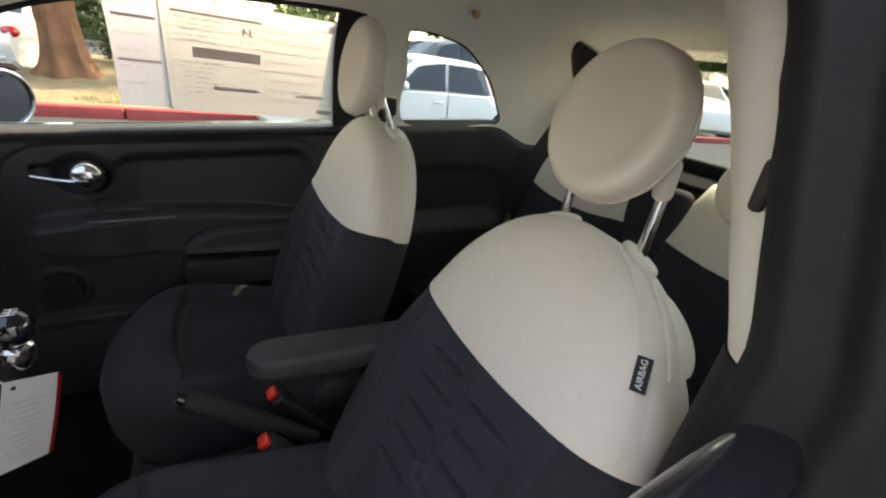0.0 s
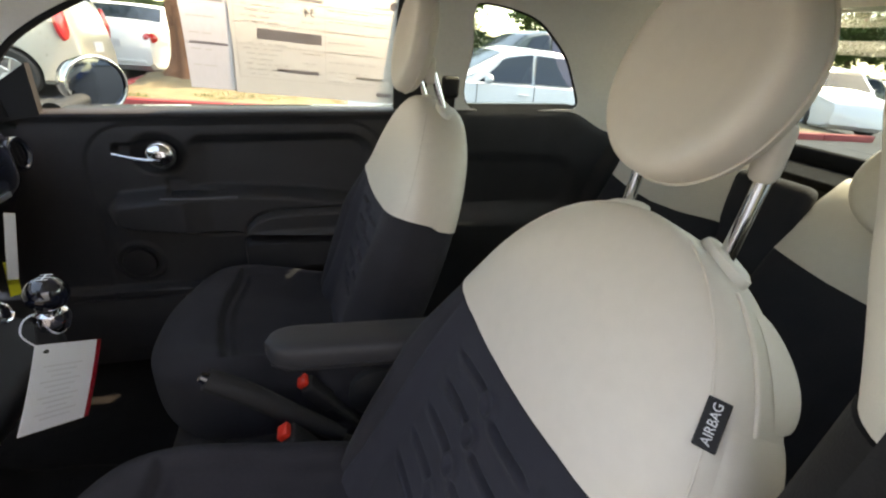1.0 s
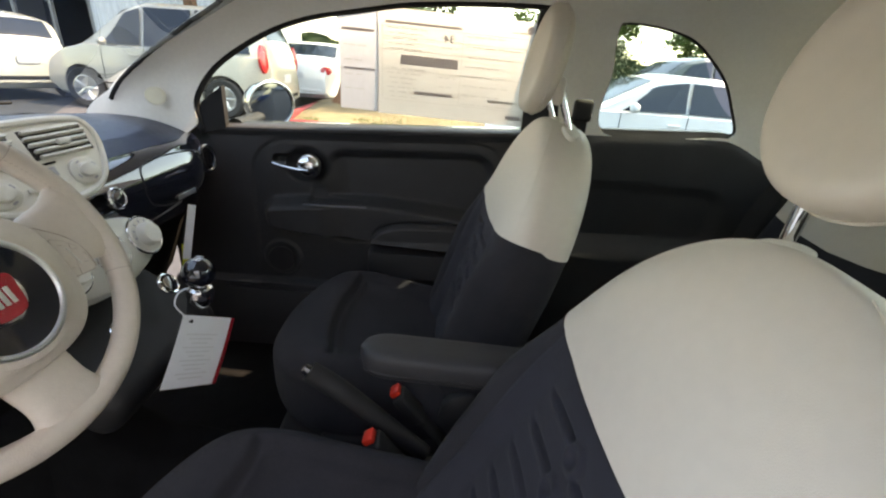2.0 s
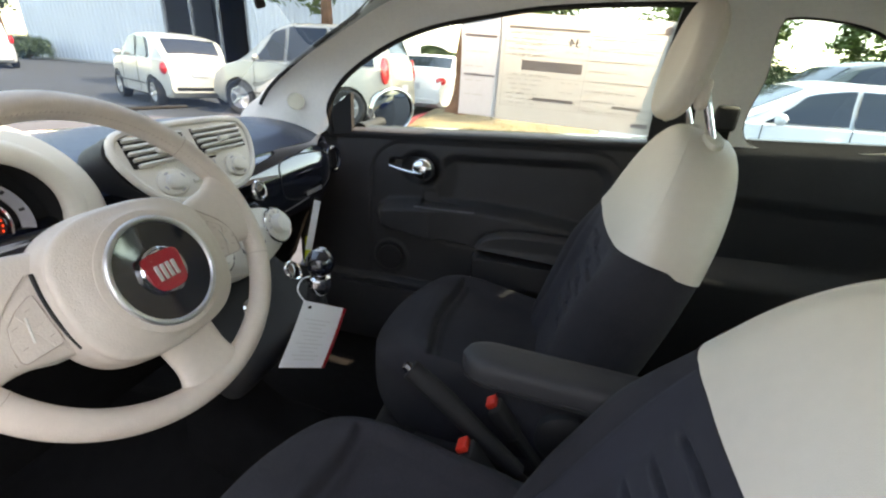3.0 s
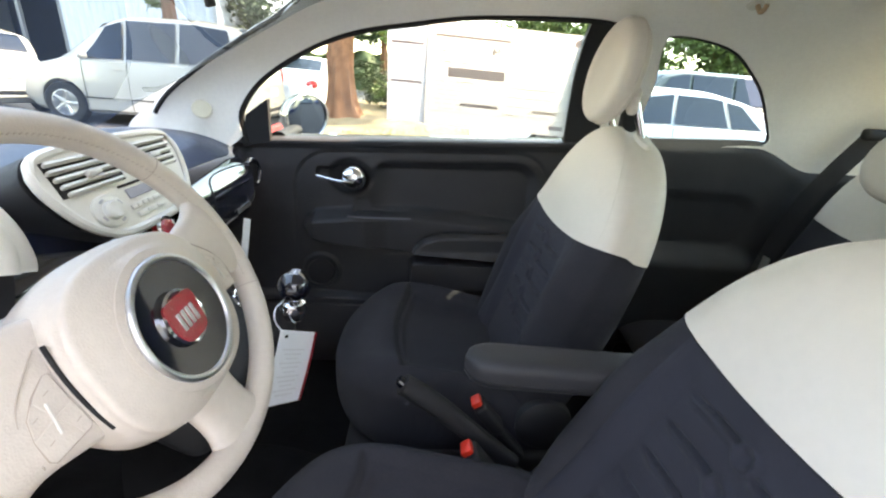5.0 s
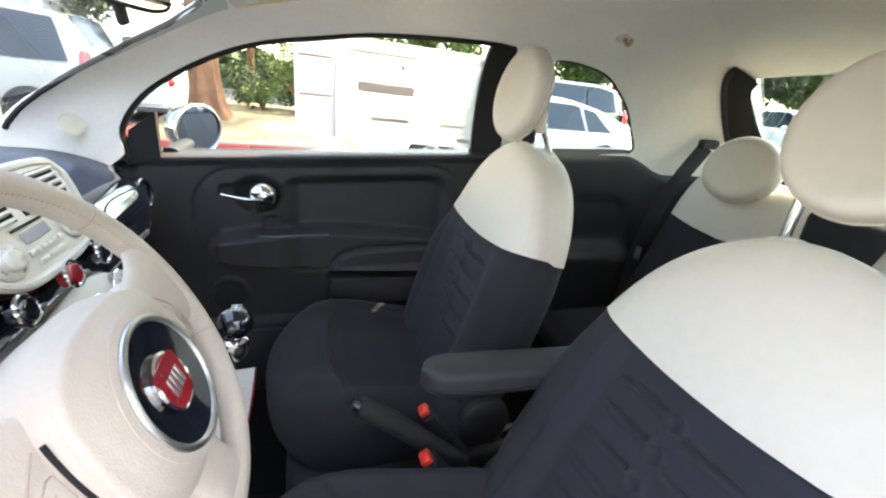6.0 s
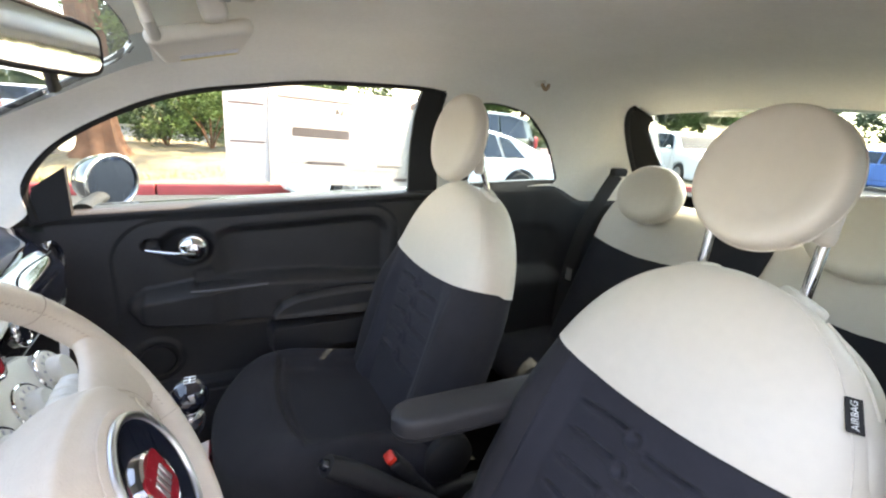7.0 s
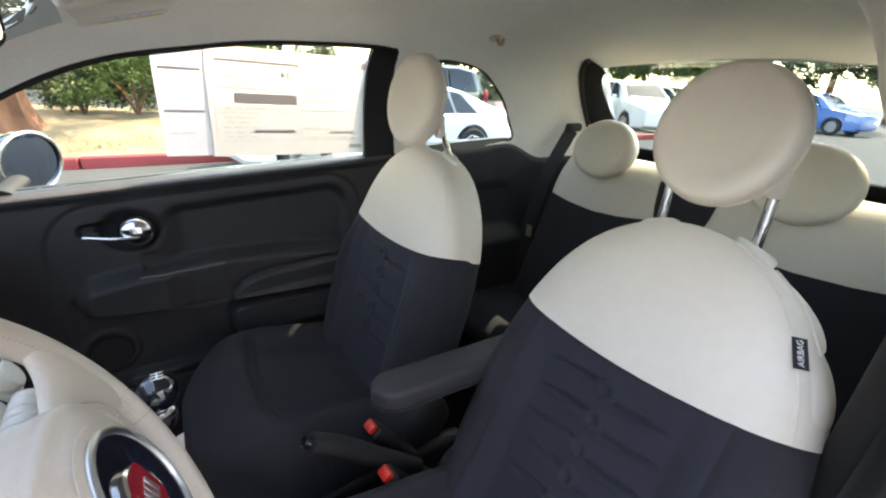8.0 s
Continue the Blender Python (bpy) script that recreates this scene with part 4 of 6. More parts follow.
for k in range(14):
    a = radians(-40 + 13 * k)
    part("display_segment", rbox((0.002, 0.003, 0.0006), (0, 0, 0), 0.0001, 1, CM @ Matrix.Rotation(a, 4, "Z") @ Matrix.Translation((0.028, 0, -0.0065))), ORANGE, clu)
for k, (w, yy) in enumerate(((0.034, 0.022), (0.026, 0.006), (0.018, -0.012), (0.014, -0.028))):
    part("display_segment", rbox((w * 0.5, 0.0032, 0.0006), (0, 0, 0), 0.0001, 1, CM @ Matrix.Translation((0.004 - 0.003 * k, yy * 0.6, -0.0065))), ORANGE, clu)
for k in range(11):
    a = radians(-50 + 28 * k)
    part("dial_mark", rbox((0.007, 0.0035, 0.0006), (0, 0, 0), 0.0001, 1, CM @ Matrix.Rotation(a, 4, "Z") @ Matrix.Translation((0.052, 0, -0.0035))), BLACK, clu)

# ---- steering wheel ----
WN = Vector((0.906, 0, 0.423))
WM = frame_on((-0.709, -0.306, 0.962), WN)
wheel = thing("steering_wheel", "three-spoke ivory leather steering wheel", "steering wheel", at=(-0.723, -0.310, 0.971))
RW = 0.161
RIM = frame_on((-0.738, -0.307, 0.986), (0.865, -0.046, 0.50)) @ Matrix.Translation((0.003, -0.0085, 0))
RN = RIM.to_3x3() @ Vector((0, 0, 1))


def rim_pt(a, r=RW, h=0.0):
    """A point of the rim's middle line, or beside it."""
    return RIM @ Vector((r * math.cos(a), r * math.sin(a), h))


part("rim", tube([rim_pt(k / 60 * math.pi) for k in range(120)], 0.0138, 16, True, 0.95, RN), LEATHER, wheel, "thick ivory leather rim", 80)
SEAM_TAN = mat("tan_stitching", (0.42, 0.345, 0.285), 0.8)
for a in (38, 142, -22, 205):
    part("rim_seam", tube([rim_pt(radians(a), RW + 0.0139 * math.cos(k / 12 * math.pi), 0.0133 * math.sin(k / 12 * math.pi)) for k in range(24)], 0.0004, 6, True), SEAM_TAN, wheel)
for k in range(120):
    a = radians(-18 + 216 * (k + 0.5) / 120)
    part("stitch", tube([rim_pt(a - 0.007, RW - 0.0100, 0.0088), rim_pt(a + 0.007, RW - 0.0111, 0.0079)], 0.00045, 5), SEAM_TAN, wheel)


def spoke(a0, r0, r1, w0, w1, shift=0.0, root=0.0, flare=0.022):
    """A flattened arm from the hub to the rim; root and shift slide its two ends sideways."""
    d, s = Vector((math.cos(a0), math.sin(a0), 0)), Vector((-math.sin(a0), math.cos(a0), 0))

    def f(u, v):
        a = u * 2 * math.pi
        w = w0 + (w1 - w0) * v + flare * max(0.0, (v - 0.55) / 0.45) ** 3
        k = Vector((0, 0, 0.011 * spow(math.sin(a), 0.8)))
        near = WM @ (d * r0 + s * (w * spow(math.cos(a), 0.7) + root) + k + Vector((0, 0, -0.006)))
        far = RIM @ (d * r1 + s * (w * spow(math.cos(a), 0.7) + shift) + k)
        return near.lerp(far, v)
    return f


arm_r = spoke(radians(2), 0.05, 0.152, 0.046, 0.036, 0.008)
arm_l = spoke(radians(178), 0.05, 0.152, 0.049, 0.047, 0.006, -0.004)
part("spoke", grid(arm_r, 28, 18, True, True), LEATHER, wheel, "broad ivory spoke with switches", 60)
part("spoke", grid(arm_l, 28, 18, True, True), LEATHER, wheel, "broad ivory spoke with switches", 60)
part("spoke", grid(spoke(radians(-90), 0.04, 0.152, 0.034, 0.030, 0.012, 0.0, 0.012), 28, 18, True, True), LEATHER, wheel, "broad ivory lower spoke", 60)
part("spoke_seam", tube([WM @ Vector((-0.005 + 0.019 * k / 8, -0.081 - 0.050 * k / 8, 0.0035 - 0.008 * k / 8)) for k in range(9)], 0.0006, 6), SEAM_TAN, wheel)
# airbag cover: round under the disc, squarer towards its edge
HUB = spline([(0, 0, 0.020), (0.049, 0, 0.0215), (0.053, 0, 0.0260), (0.060, 0, 0.0235), (0, 0.85, 0.0165), (0, 0.97, 0.006), (0, 1.0, -0.006), (0, 1.0, -0.02), (0, 0.9, -0.045)], 48)


def hub_f(u, v):
    a, p = u * 2 * math.pi, HUB[min(len(HUB) - 1, int(round(v * (len(HUB) - 1))))]
    edge = (abs(math.cos(a) / 0.090) ** 2.8 + abs(math.sin(a) / 0.077) ** 2.8) ** (-1 / 2.8)
    r = max(0.0, p.x) + max(0.0, p.y) * edge
    return WM @ Vector((r * math.cos(a), r * math.sin(a), p.z))


part("hub_pad", grid(hub_f, 72, len(HUB) - 1, True), LEATHER, wheel, "rounded ivory airbag cover", 60)
part("hub_ring", tube([WM @ Vector((0.0530 * math.cos(k / 28 * math.pi), 0.0530 * math.sin(k / 28 * math.pi), 0.0270)) for k in range(56)], 0.0032, 12, True, 1.0, WN), SATIN, wheel, "satin metal ring")
part("hub_disc", lathe([(0, 0.0225), (0.03, 0.0240), (0.051, 0.0275), (0.053, 0.02)], 48, WM), GLOSS, wheel, "gloss black disc")
badge = part("badge_ring", lathe([(0.0245, 0.0215), (0.0245, 0.0270), (0.0225, 0.0284), (0.0205, 0.0274), (0, 0.0274)], 40, WM), CHROME, wheel, "round chrome badge")
bpts = spline([(-0.0155, 0.0135, 0), (0, 0.015, 0), (0.0155, 0.0135, 0), (0.016, 0, 0), (0.0125, -0.0135, 0), (0, -0.0165, 0), (-0.0125, -0.0135, 0), (-0.016, 0, 0)], 40, True)
bm = prism([p * 1.24 for p in bpts], (0, 0, 0.0270), (0, 0, 0.0286))
bm.transform(WM)
part("badge_shield", bm, BADGE, badge, "dark red enamel shield")
for k in range(4):
    part("badge_bar", rbox((0.0042, 0.016, 0.0012), (0, 0, 0), 0.0004, 1, WM @ Matrix.Translation((-0.0096 + 0.0064 * k, -0.001, 0.0290))), SATIN, badge)


def trim_poly(pts, n, c):
    """The part of a flat outline where n . p <= c."""
    kept = []
    for p, q in zip(pts, pts[1:] + pts[:1]):
        dp, dq = p.x * n[0] + p.y * n[1] - c, q.x * n[0] + q.y * n[1] - c
        if dp <= 0:
            kept.append(p)
        if dp * dq < 0:
            kept.append(p.lerp(q, dp / (dp - dq)))
    return kept


# quarter-round switch fields, let into the spokes
FIELD = [(-0.0915, 0.026), (-0.0945, 0.0265), (-0.106, 0.0195), (-0.1155, 0.010), (-0.1200, -0.003), (-0.1210, -0.018), (-0.1185, -0.0215), (-0.0935, -0.0195), (-0.0910, -0.017)]
for sx, arm in ((-1, arm_l), (1, arm_r)):
    inner, outer = (WM.inverted() @ arm(0.25, v) for v in (0.40, 0.72))

    def skin(x, y, lift, sx=sx, inner=inner, outer=outer):
        k = (abs(x) - abs(inner.x)) / (abs(outer.x) - abs(inner.x))
        return WM @ Vector((-sx * x, y, inner.z + (outer.z - inner.z) * k + lift))

    def plate(pts, low, high):
        return prism([skin(p.x, p.y, low) for p in pts], (0, 0, 0), WN * (high - low))

    field = [Vector((x, y, 0)) for x, y in FIELD]
    sw = part("switch_plate", plate(field, -0.003, 0.0006), LEATHER, wheel)
    part("switch_outline", tube([skin(p.x, p.y, 0.0006) for p in field], 0.0005, 6, True), SEAM_TAN, sw)
    for ix in (-1, 1):
        for iy in (-1, 1):
            key = trim_poly(trim_poly(field, (ix, 0.30 * ix), ix * -0.1052 + 0.30 * ix * 0.002 - 0.0007), (-0.25 * iy, iy), iy * 0.0285 - 0.0007)
            middle = sum(key, Vector((0, 0, 0))) / len(key)
            key = [middle.lerp(p, 0.93) for p in key]
            part("switch_key", plate(key, -0.001, 0.0014), LEATHER, sw)
            part("key_sign", tube([skin(middle.x - 0.002, middle.y, 0.0014), skin(middle.x + 0.002, middle.y + 0.001, 0.0014)], 0.0004, 6), SEAM_TAN, sw)
    part("key_bar", tube([skin(-0.1035, 0.012, 0.0018), skin(-0.1075, -0.009, 0.0018)], 0.0009, 8), IVORY_HARD, sw)
    part("switch_arc", tube(spline([skin(-0.0885, 0.043, 0.0), skin(-0.1134, 0.0215, 0.0002), skin(-0.1235, 0.000, 0.0), skin(-0.1240, -0.020, -0.001)], 24), 0.0006, 6), SEAM_TAN, sw)
part("spoke_gap", tube([WM @ Vector((-0.0892 + 0.0035 * (k / 8) ** 2, 0.006 + 0.0045 * k, 0.0025)) for k in range(-8, 9)], 0.0016, 8), DARK, wheel)
col = thing("steering_column", "ivory column shroud with a stalk", "steering column", at=(-0.85, -0.312, 0.9))
part("shroud", tube([WM @ Vector((0, 0, -0.035)), WM @ Vector((0, 0, -0.10)), WM @ Vector((0, -0.005, -0.20))], lambda t: 0.055 + 0.02 * t, 24, flat=0.8), IVORY_TRIM, col)
for sx in (-1, 1):
    st = part("stalk", tube(spline([WM @ Vector((sx * 0.05, 0.0, -0.07)), WM @ Vector((sx * 0.09, 0.010, -0.062)), WM @ Vector((sx * 0.125, 0.020, -0.055))], 14), lambda t: 0.009 + 0.006 * t, 14), IVORY_HARD, col, "ivory stalk with a ribbed tip")
    a, b = WM @ Vector((sx * 0.125, 0.020, -0.055)), WM @ Vector((sx * 0.168, 0.032, -0.047))
    part("stalk_tip", tube([a.lerp(b, k / 24) for k in range(25)], lambda t: 0.0165 + 0.0009 * math.cos(t * 60) - 0.004 * t * t, 16), IVORY_HARD, st)


# ---- centre console, levers and belts ----
con = thing("centre_console", "low black plastic centre console with cup holders", "console", at=(-0.5, 0, 0.4))
part("console_body", slab(lambda u, v: (-0.98 + 0.92 * u, -0.085 + 0.17 * v, 0.455 - 0.05 * smooth(0.2, 0.45, u) + 0.09 * smooth(0.18, 0.0, u) - 0.14 * abs(2 * v - 1) ** 6), 40, 24, lambda u, v: (0, 0, -0.04)), CARPET_SHADE, con)
for k, (cx, r) in enumerate(((-0.60, 0.042), (-0.21, 0.038))):
    part("cup_ring", tube([(cx + r * math.cos(j / 18 * math.pi), -0.005 + r * math.sin(j / 18 * math.pi), 0.414) for j in range(36)], 0.004, 8, True), GLOSS, con)
part("lighter_ring", tube([Vector(frame_on((-0.818, 0.10, 0.758), (0.8, 0, 0.6)) @ Vector((0.020 * math.cos(k / 14 * math.pi), 0.020 * math.sin(k / 14 * math.pi), 0))) for k in range(28)], 0.003, 8, True), CHROME, con, "chrome socket ring")
part("lighter_cap", lathe([(0, 0.006), (0.014, 0.004), (0.018, -0.004)], 24, frame_on((-0.818, 0.10, 0.758), (0.8, 0, 0.6))), GLOSS, con)
part("button_ring", tube([Vector(frame_on((-0.805, -0.045, 0.748), (0.8, 0, 0.6)) @ Vector((0.020 * math.cos(k / 14 * math.pi), 0.020 * math.sin(k / 14 * math.pi), 0))) for k in range(28)], 0.003, 8, True), CHROME, con, "chrome button ring")
part("button_cap", lathe([(0, 0.006), (0.014, 0.004), (0.018, -0.004)], 24, frame_on((-0.805, -0.045, 0.748), (0.8, 0, 0.6))), GLOSS, con)
part("shift_shelf", rbox((0.24, 0.30, 0.10), (0, 0, 0), 0.03, 4, Matrix.Translation((-0.885, 0.02, 0.690)) @ Matrix.Rotation(radians(32), 4, "Y")), BLACK, con, "black lower dash shelf")

gear = thing("gear_lever", "short gear lever with a gloss black ball knob", "gear lever", at=(-0.70, -0.005, 0.70))
part("gaiter", lathe([(0.038, 0.0), (0.034, 0.02), (0.024, 0.05), (0.017, 0.09), (0.012, 0.15)], 32, Matrix.Translation((-0.722, 0.012, 0.665)) @ Matrix.Rotation(radians(9), 4, "Y") @ Matrix.Rotation(radians(9), 4, "X")), BLACK, gear)
part("collar", lathe([(0.012, 0.0), (0.018, 0.008), (0.021, 0.02), (0.019, 0.032), (0.014, 0.036)], 28, Matrix.Translation((-0.687, -0.016, 0.793))), CHROME, gear, "chrome collar")
part("knob", lathe([(0, 0.058)] + [(0.025 * math.sin(a * math.pi / 20), 0.033 + 0.025 * math.cos(a * math.pi / 20)) for a in range(1, 20)] + [(0, 0.008)], 36, Matrix.Translation((-0.684, -0.017, 0.820)), 1.0, 1.0), GLOSS, gear, "gloss black ball knob")
for k in (-1, 0, 1):
    part("shift_mark", rbox((0.014, 0.0018, 0.0008), (-0.681, -0.017 + 0.007 * k, 0.8785), 0.0002, 1), WHITE_INK, gear)
part("shift_mark", rbox((0.0018, 0.015, 0.0008), (-0.681, -0.017, 0.8788), 0.0002, 1), WHITE_INK, gear)

# paper tag tied to the lever
tag = thing("hang_tag", "white printed card tag with a red edge on a string", "tag", at=(-0.68, -0.04, 0.80))
tx = Vector((0.28, 0.79, -0.54)).normalized()
ty = Vector((0.10, 0.43, 0.90))
ty = (ty - tx * ty.dot(tx)).normalized()
TM = Matrix.Translation((-0.690, -0.040, 0.7165)) @ Matrix((tx, ty, tx.cross(ty))).transposed().to_4x4() @ Matrix.Diagonal((1.30, 0.95, 1, 1))
part("card", slab(lambda u, v: TM @ Vector((-0.043 + 0.080 * u, -0.062 + 0.124 * v, 0.003 * math.sin(v * 2.4))), 8, 12, lambda u, v: TM.to_3x3() @ Vector((0, 0, -0.0008))), WHITE_PAPER, tag)
part("red_edge", slab(lambda u, v: TM @ Vector((0.0372 + 0.0065 * u, -0.062 + 0.124 * v, 0.003 * math.sin(v * 2.4))), 2, 12, lambda u, v: TM.to_3x3() @ Vector((0, 0, -0.0008))), BADGE, tag, "dark red edge strip")
part("hole", lathe([(0, 0.0012), (0.0028, 0.0012), (0.0028, -0.0012)], 14, TM @ Matrix.Translation((-0.030, 0.052, 0.003))), DARK, tag)
for k in range(11):
    part("print_line", rbox((0.05 - 0.012 * ((k * 7) % 3), 0.0022, 0.0004), (0, 0, 0), 0, 1, TM @ Matrix.Translation((-0.006, 0.03 - 0.0075 * k, 0.0032))), INK_PALE, tag)
part("string", tube(spline([TM @ Vector((-0.030, 0.052, 0.003)), (-0.702, -0.06, 0.815), (-0.705, -0.045, 0.828), (-0.70, -0.03, 0.83)], 16), 0.0012, 6), WHITE_PAPER, tag)

# cards tucked under the dash
for nm, at, size, rot, material, lab in (("folded_leaflet", (-0.895, 0.315, 0.775), (0.002, 0.022, 0.13), -26, WHITE_PAPER, "white folded leaflet leaning under the dashboard"),
                                        ("yellow_card", (-0.90, 0.295, 0.715), (0.002, 0.022, 0.07), -12, mat("yellow_card_stock", (0.75, 0.72, 0.05), 0.7, vary=0.04), "bright yellow card leaning under the dashboard")):
    alone(nm, rbox(size, at, 0.0006, 1, Matrix.Rotation(radians(rot), 4, "X") @ Matrix.Rotation(radians(-20), 4, "Z")), material, lab, "card")

brake = thing("handbrake", "black handbrake lever beside the seat", "handbrake", at=(-0.35, -0.05, 0.5))
part("grip", tube(spline([(-0.30, -0.055, 0.535), (-0.38, -0.052, 0.60), (-0.45, -0.05, 0.66), (-0.505, -0.05, 0.70)], 20), lambda t: 0.015 + 0.004 * math.sin(t * 2.4), 14), BLACK, brake)
part("button", lathe([(0, 0.012), (0.008, 0.01), (0.010, 0.0)], 16, frame_on((-0.506, -0.05, 0.701), (-0.75, 0, 0.62))), GLOSS, brake)
part("boot", lathe([(0.05, 0.0), (0.04, 0.025), (0.026, 0.05), (0.016, 0.07)], 28, Matrix.Translation((-0.30, -0.055, 0.465)) @ Matrix.Rotation(radians(-30), 4, "Y")), DARK, brake)

arm = thing("armrest", "charcoal padded folding armrest with stitched edge", "armrest", at=(-0.2, -0.06, 0.7))
part("pad", grid(lambda u, v: (lambda a, e: Vector((-0.412 + 0.33 * v, -0.084 - 0.02 * v + 0.036 * spow(math.cos(a), 0.6) * e, 0.772 + 0.025 * spow(math.sin(a), 0.55) * (0.55 + 0.45 * e))))(u * 2 * math.pi, (1 - max(0.0, 1 - v / 0.16) ** 2.4) ** 0.5 if v < 0.16 else 1), 40, 40, True, True), mat("charcoal_leatherette", (0.024, 0.024, 0.028), 0.55, vary=0.12, size=16, bump=0.4, bsize=600), arm)
part("stitch", tube([Vector((-0.412 + 0.33 * v / 40, -0.084 - 0.02 * v / 40 - 0.0365 * ((1 - max(0.0, 1 - v / 6.4) ** 2.4) ** 0.5 if v < 6.4 else 1), 0.764)) for v in range(41)], 0.0013, 6), BLACK, arm)
part("bracket", tube([(-0.10, -0.095, 0.745), (-0.13, -0.09, 0.62), (-0.15, -0.08, 0.5)], 0.026, 14), BLACK, arm)


def buckle(at):
    b = thing("seat_belt_buckle", "black belt buckle with a red release button", "belt buckle", "belt buckles", at=at)
    m = Matrix.Translation(at) @ Matrix.Rotation(radians(-38), 4, "Y")
    part("buckle_body", rbox((0.026, 0.040, 0.075), (0, 0, 0), 0.006, 3, m @ Matrix.Translation((0, 0, -0.045))), BLACK, b)
    part("release_button", rbox((0.020, 0.026, 0.012), (0, 0, 0), 0.003, 2, m), RED, b, "red release button")
    part("strap", rbox((0.012, 0.03, 0.10), (0, 0, 0), 0.004, 2, m @ Matrix.Translation((0.003, 0, -0.12))), BELT, b)
    return b


bk = buckle((-0.365, 0.022, 0.605))
copy_thing(bk, Matrix.Translation((-0.395, -0.100, 0.615)))


def belt(name, pts, label, w=0.023, up=None):
    b = thing(name, label, "seat belt", "seat belts", at=pts[0])
    part("webbing", tube(spline(pts, 40), w, 12, flat=0.06, up=up), BELT, b)
    return b


rb = belt("seat_belt", [(0.66, 0.47, 1.108), (0.60, 0.475, 1.01), (0.555, 0.485, 0.90), (0.525, 0.495, 0.74), (0.505, 0.485, 0.60), (0.49, 0.47, 0.545)], "black rear seat belt hanging beside the rear seat", up=(-0.75, -0.6, 0.2))
part("latch_plate", rbox((0.006, 0.026, 0.045), (0.508, 0.474, 0.742), 0.003, 2), SATIN, rb, "steel latch plate")
part("belt_guide", rbox((0.07, 0.03, 0.03), (0.675, 0.475, 1.118), 0.01, 3), BLACK, rb)
rb = belt("seat_belt", [(0.66, -0.50, 1.09), (0.60, -0.53, 1.0), (0.54, -0.545, 0.88), (0.50, -0.55, 0.74), (0.48, -0.55, 0.52)], "black rear seat belt hanging beside the rear seat", up=(-0.75, 0.6, 0.2))
part("latch_plate", rbox((0.006, 0.026, 0.045), (0.505, -0.530, 0.80), 0.003, 2), SATIN, rb, "steel latch plate")
fb = belt("seat_belt", [(0.02, -0.535, 1.20), (0.03, -0.55, 1.0), (0.03, -0.57, 0.75), (0.02, -0.575, 0.45)], "black front belt running down the driver's door post", up=(0, 1, 0.1))
part("belt_slot", rbox((0.010, 0.010, 0.036), (-0.121, -0.543, 1.196), 0.0045, 3), mat("brown_shadow_plastic", (0.03, 0.018, 0.014), 0.7), fb)
part("latch_plate", rbox((0.03, 0.006, 0.05), (0.03, -0.545, 0.93), 0.003, 2), BLACK, fb)
fb = belt("seat_belt", [(0.03, 0.520, 1.09), (0.04, 0.55, 1.0), (0.04, 0.57, 0.75), (0.02, 0.575, 0.45)], "black front belt running down the passenger door post", up=(0, 1, 0.1))
part("belt_guide", rbox((0.05, 0.02, 0.055), (0.035, 0.515, 1.105), 0.01, 3), BLACK, fb, "black belt guide")

# ---- roof fittings ----
hook = thing("coat_hook", "small ivory plastic coat hook on the headliner", "coat hook", at=(0.204, 0.40, 1.37))
part("hook_base", lathe([(0, 0.008), (0.014, 0.006), (0.018, 0.0)], 20, frame_on((0.204, 0.408, 1.372), (0, -0.62, -0.78))), IVORY_TRIM, hook)
part("hook_arm", tube(spline([(0.204, 0.40, 1.366), (0.204, 0.385, 1.352), (0.204, 0.375, 1.356), (0.204, 0.372, 1.366)], 12), 0.005, 10), mat("tan_plastic", (0.40, 0.26, 0.16), 0.5), hook)
dome = thing("roof_console", "ivory roof console with a courtesy lamp", "courtesy light", at=(-0.64, -0.06, 1.38))
part("console_shell", rbox((0.15, 0.16, 0.05), (-0.645, -0.07, 1.378), 0.02, 4), IVORY_TRIM, dome)
part("lamp_lens", rbox((0.06, 0.09, 0.012), (-0.635, -0.07, 1.352), 0.004, 2), mat("frosted_lens", (0.75, 0.75, 0.72), 0.25, vary=0.03), dome, "frosted lamp lens")
VM = Matrix.Translation((-0.637, 0.165, 1.322)) @ Matrix.Rotation(radians(-15), 4, "Y")
visor = thing("sun_visor", "ivory sun visor folded up, with a warning label", "sun visor", at=(-0.637, 0.165, 1.322))
part("visor_board", rbox((0.125, 0.26, 0.020), (0, 0, 0), 0.009, 4, VM), IVORY_TRIM, visor)
part("visor_pivot", tube([VM @ Vector((-0.05, -0.13, 0.0)), VM @ Vector((-0.05, -0.165, 0.012)), VM @ Vector((-0.05, -0.17, 0.05))], 0.007, 10), IVORY_HARD, visor)
part("visor_clip", rbox((0.03, 0.03, 0.05), (0, 0, 0), 0.008, 3, VM @ Matrix.Translation((0.02, -0.145, 0.03))), IVORY_HARD, visor)
part("label_paper", rbox((0.085, 0.075, 0.001), (0, 0, 0), 0, 1, VM @ Matrix.Translation((0.008, 0.068, -0.0106))), WHITE_PAPER, visor, "white warning label")
part("label_strip", rbox((0.085, 0.014, 0.001), (0, 0, 0), 0, 1, VM @ Matrix.Translation((0.008, 0.090, -0.0113))), mat("amber_sticker", (0.72, 0.56, 0.10), 0.5), visor, "yellow label strip")
for k in range(4):
    part("label_print", rbox((0.004, 0.035, 0.0006), (0, 0, 0), 0, 1, VM @ Matrix.Translation((0.03 - 0.014 * k, 0.060, -0.0114))), INK_PALE, visor)
mir = thing("rear_view_mirror", "black framed rear-view mirror on a short stem", "rear-view mirror", at=(-0.74, 0.02, 1.29))
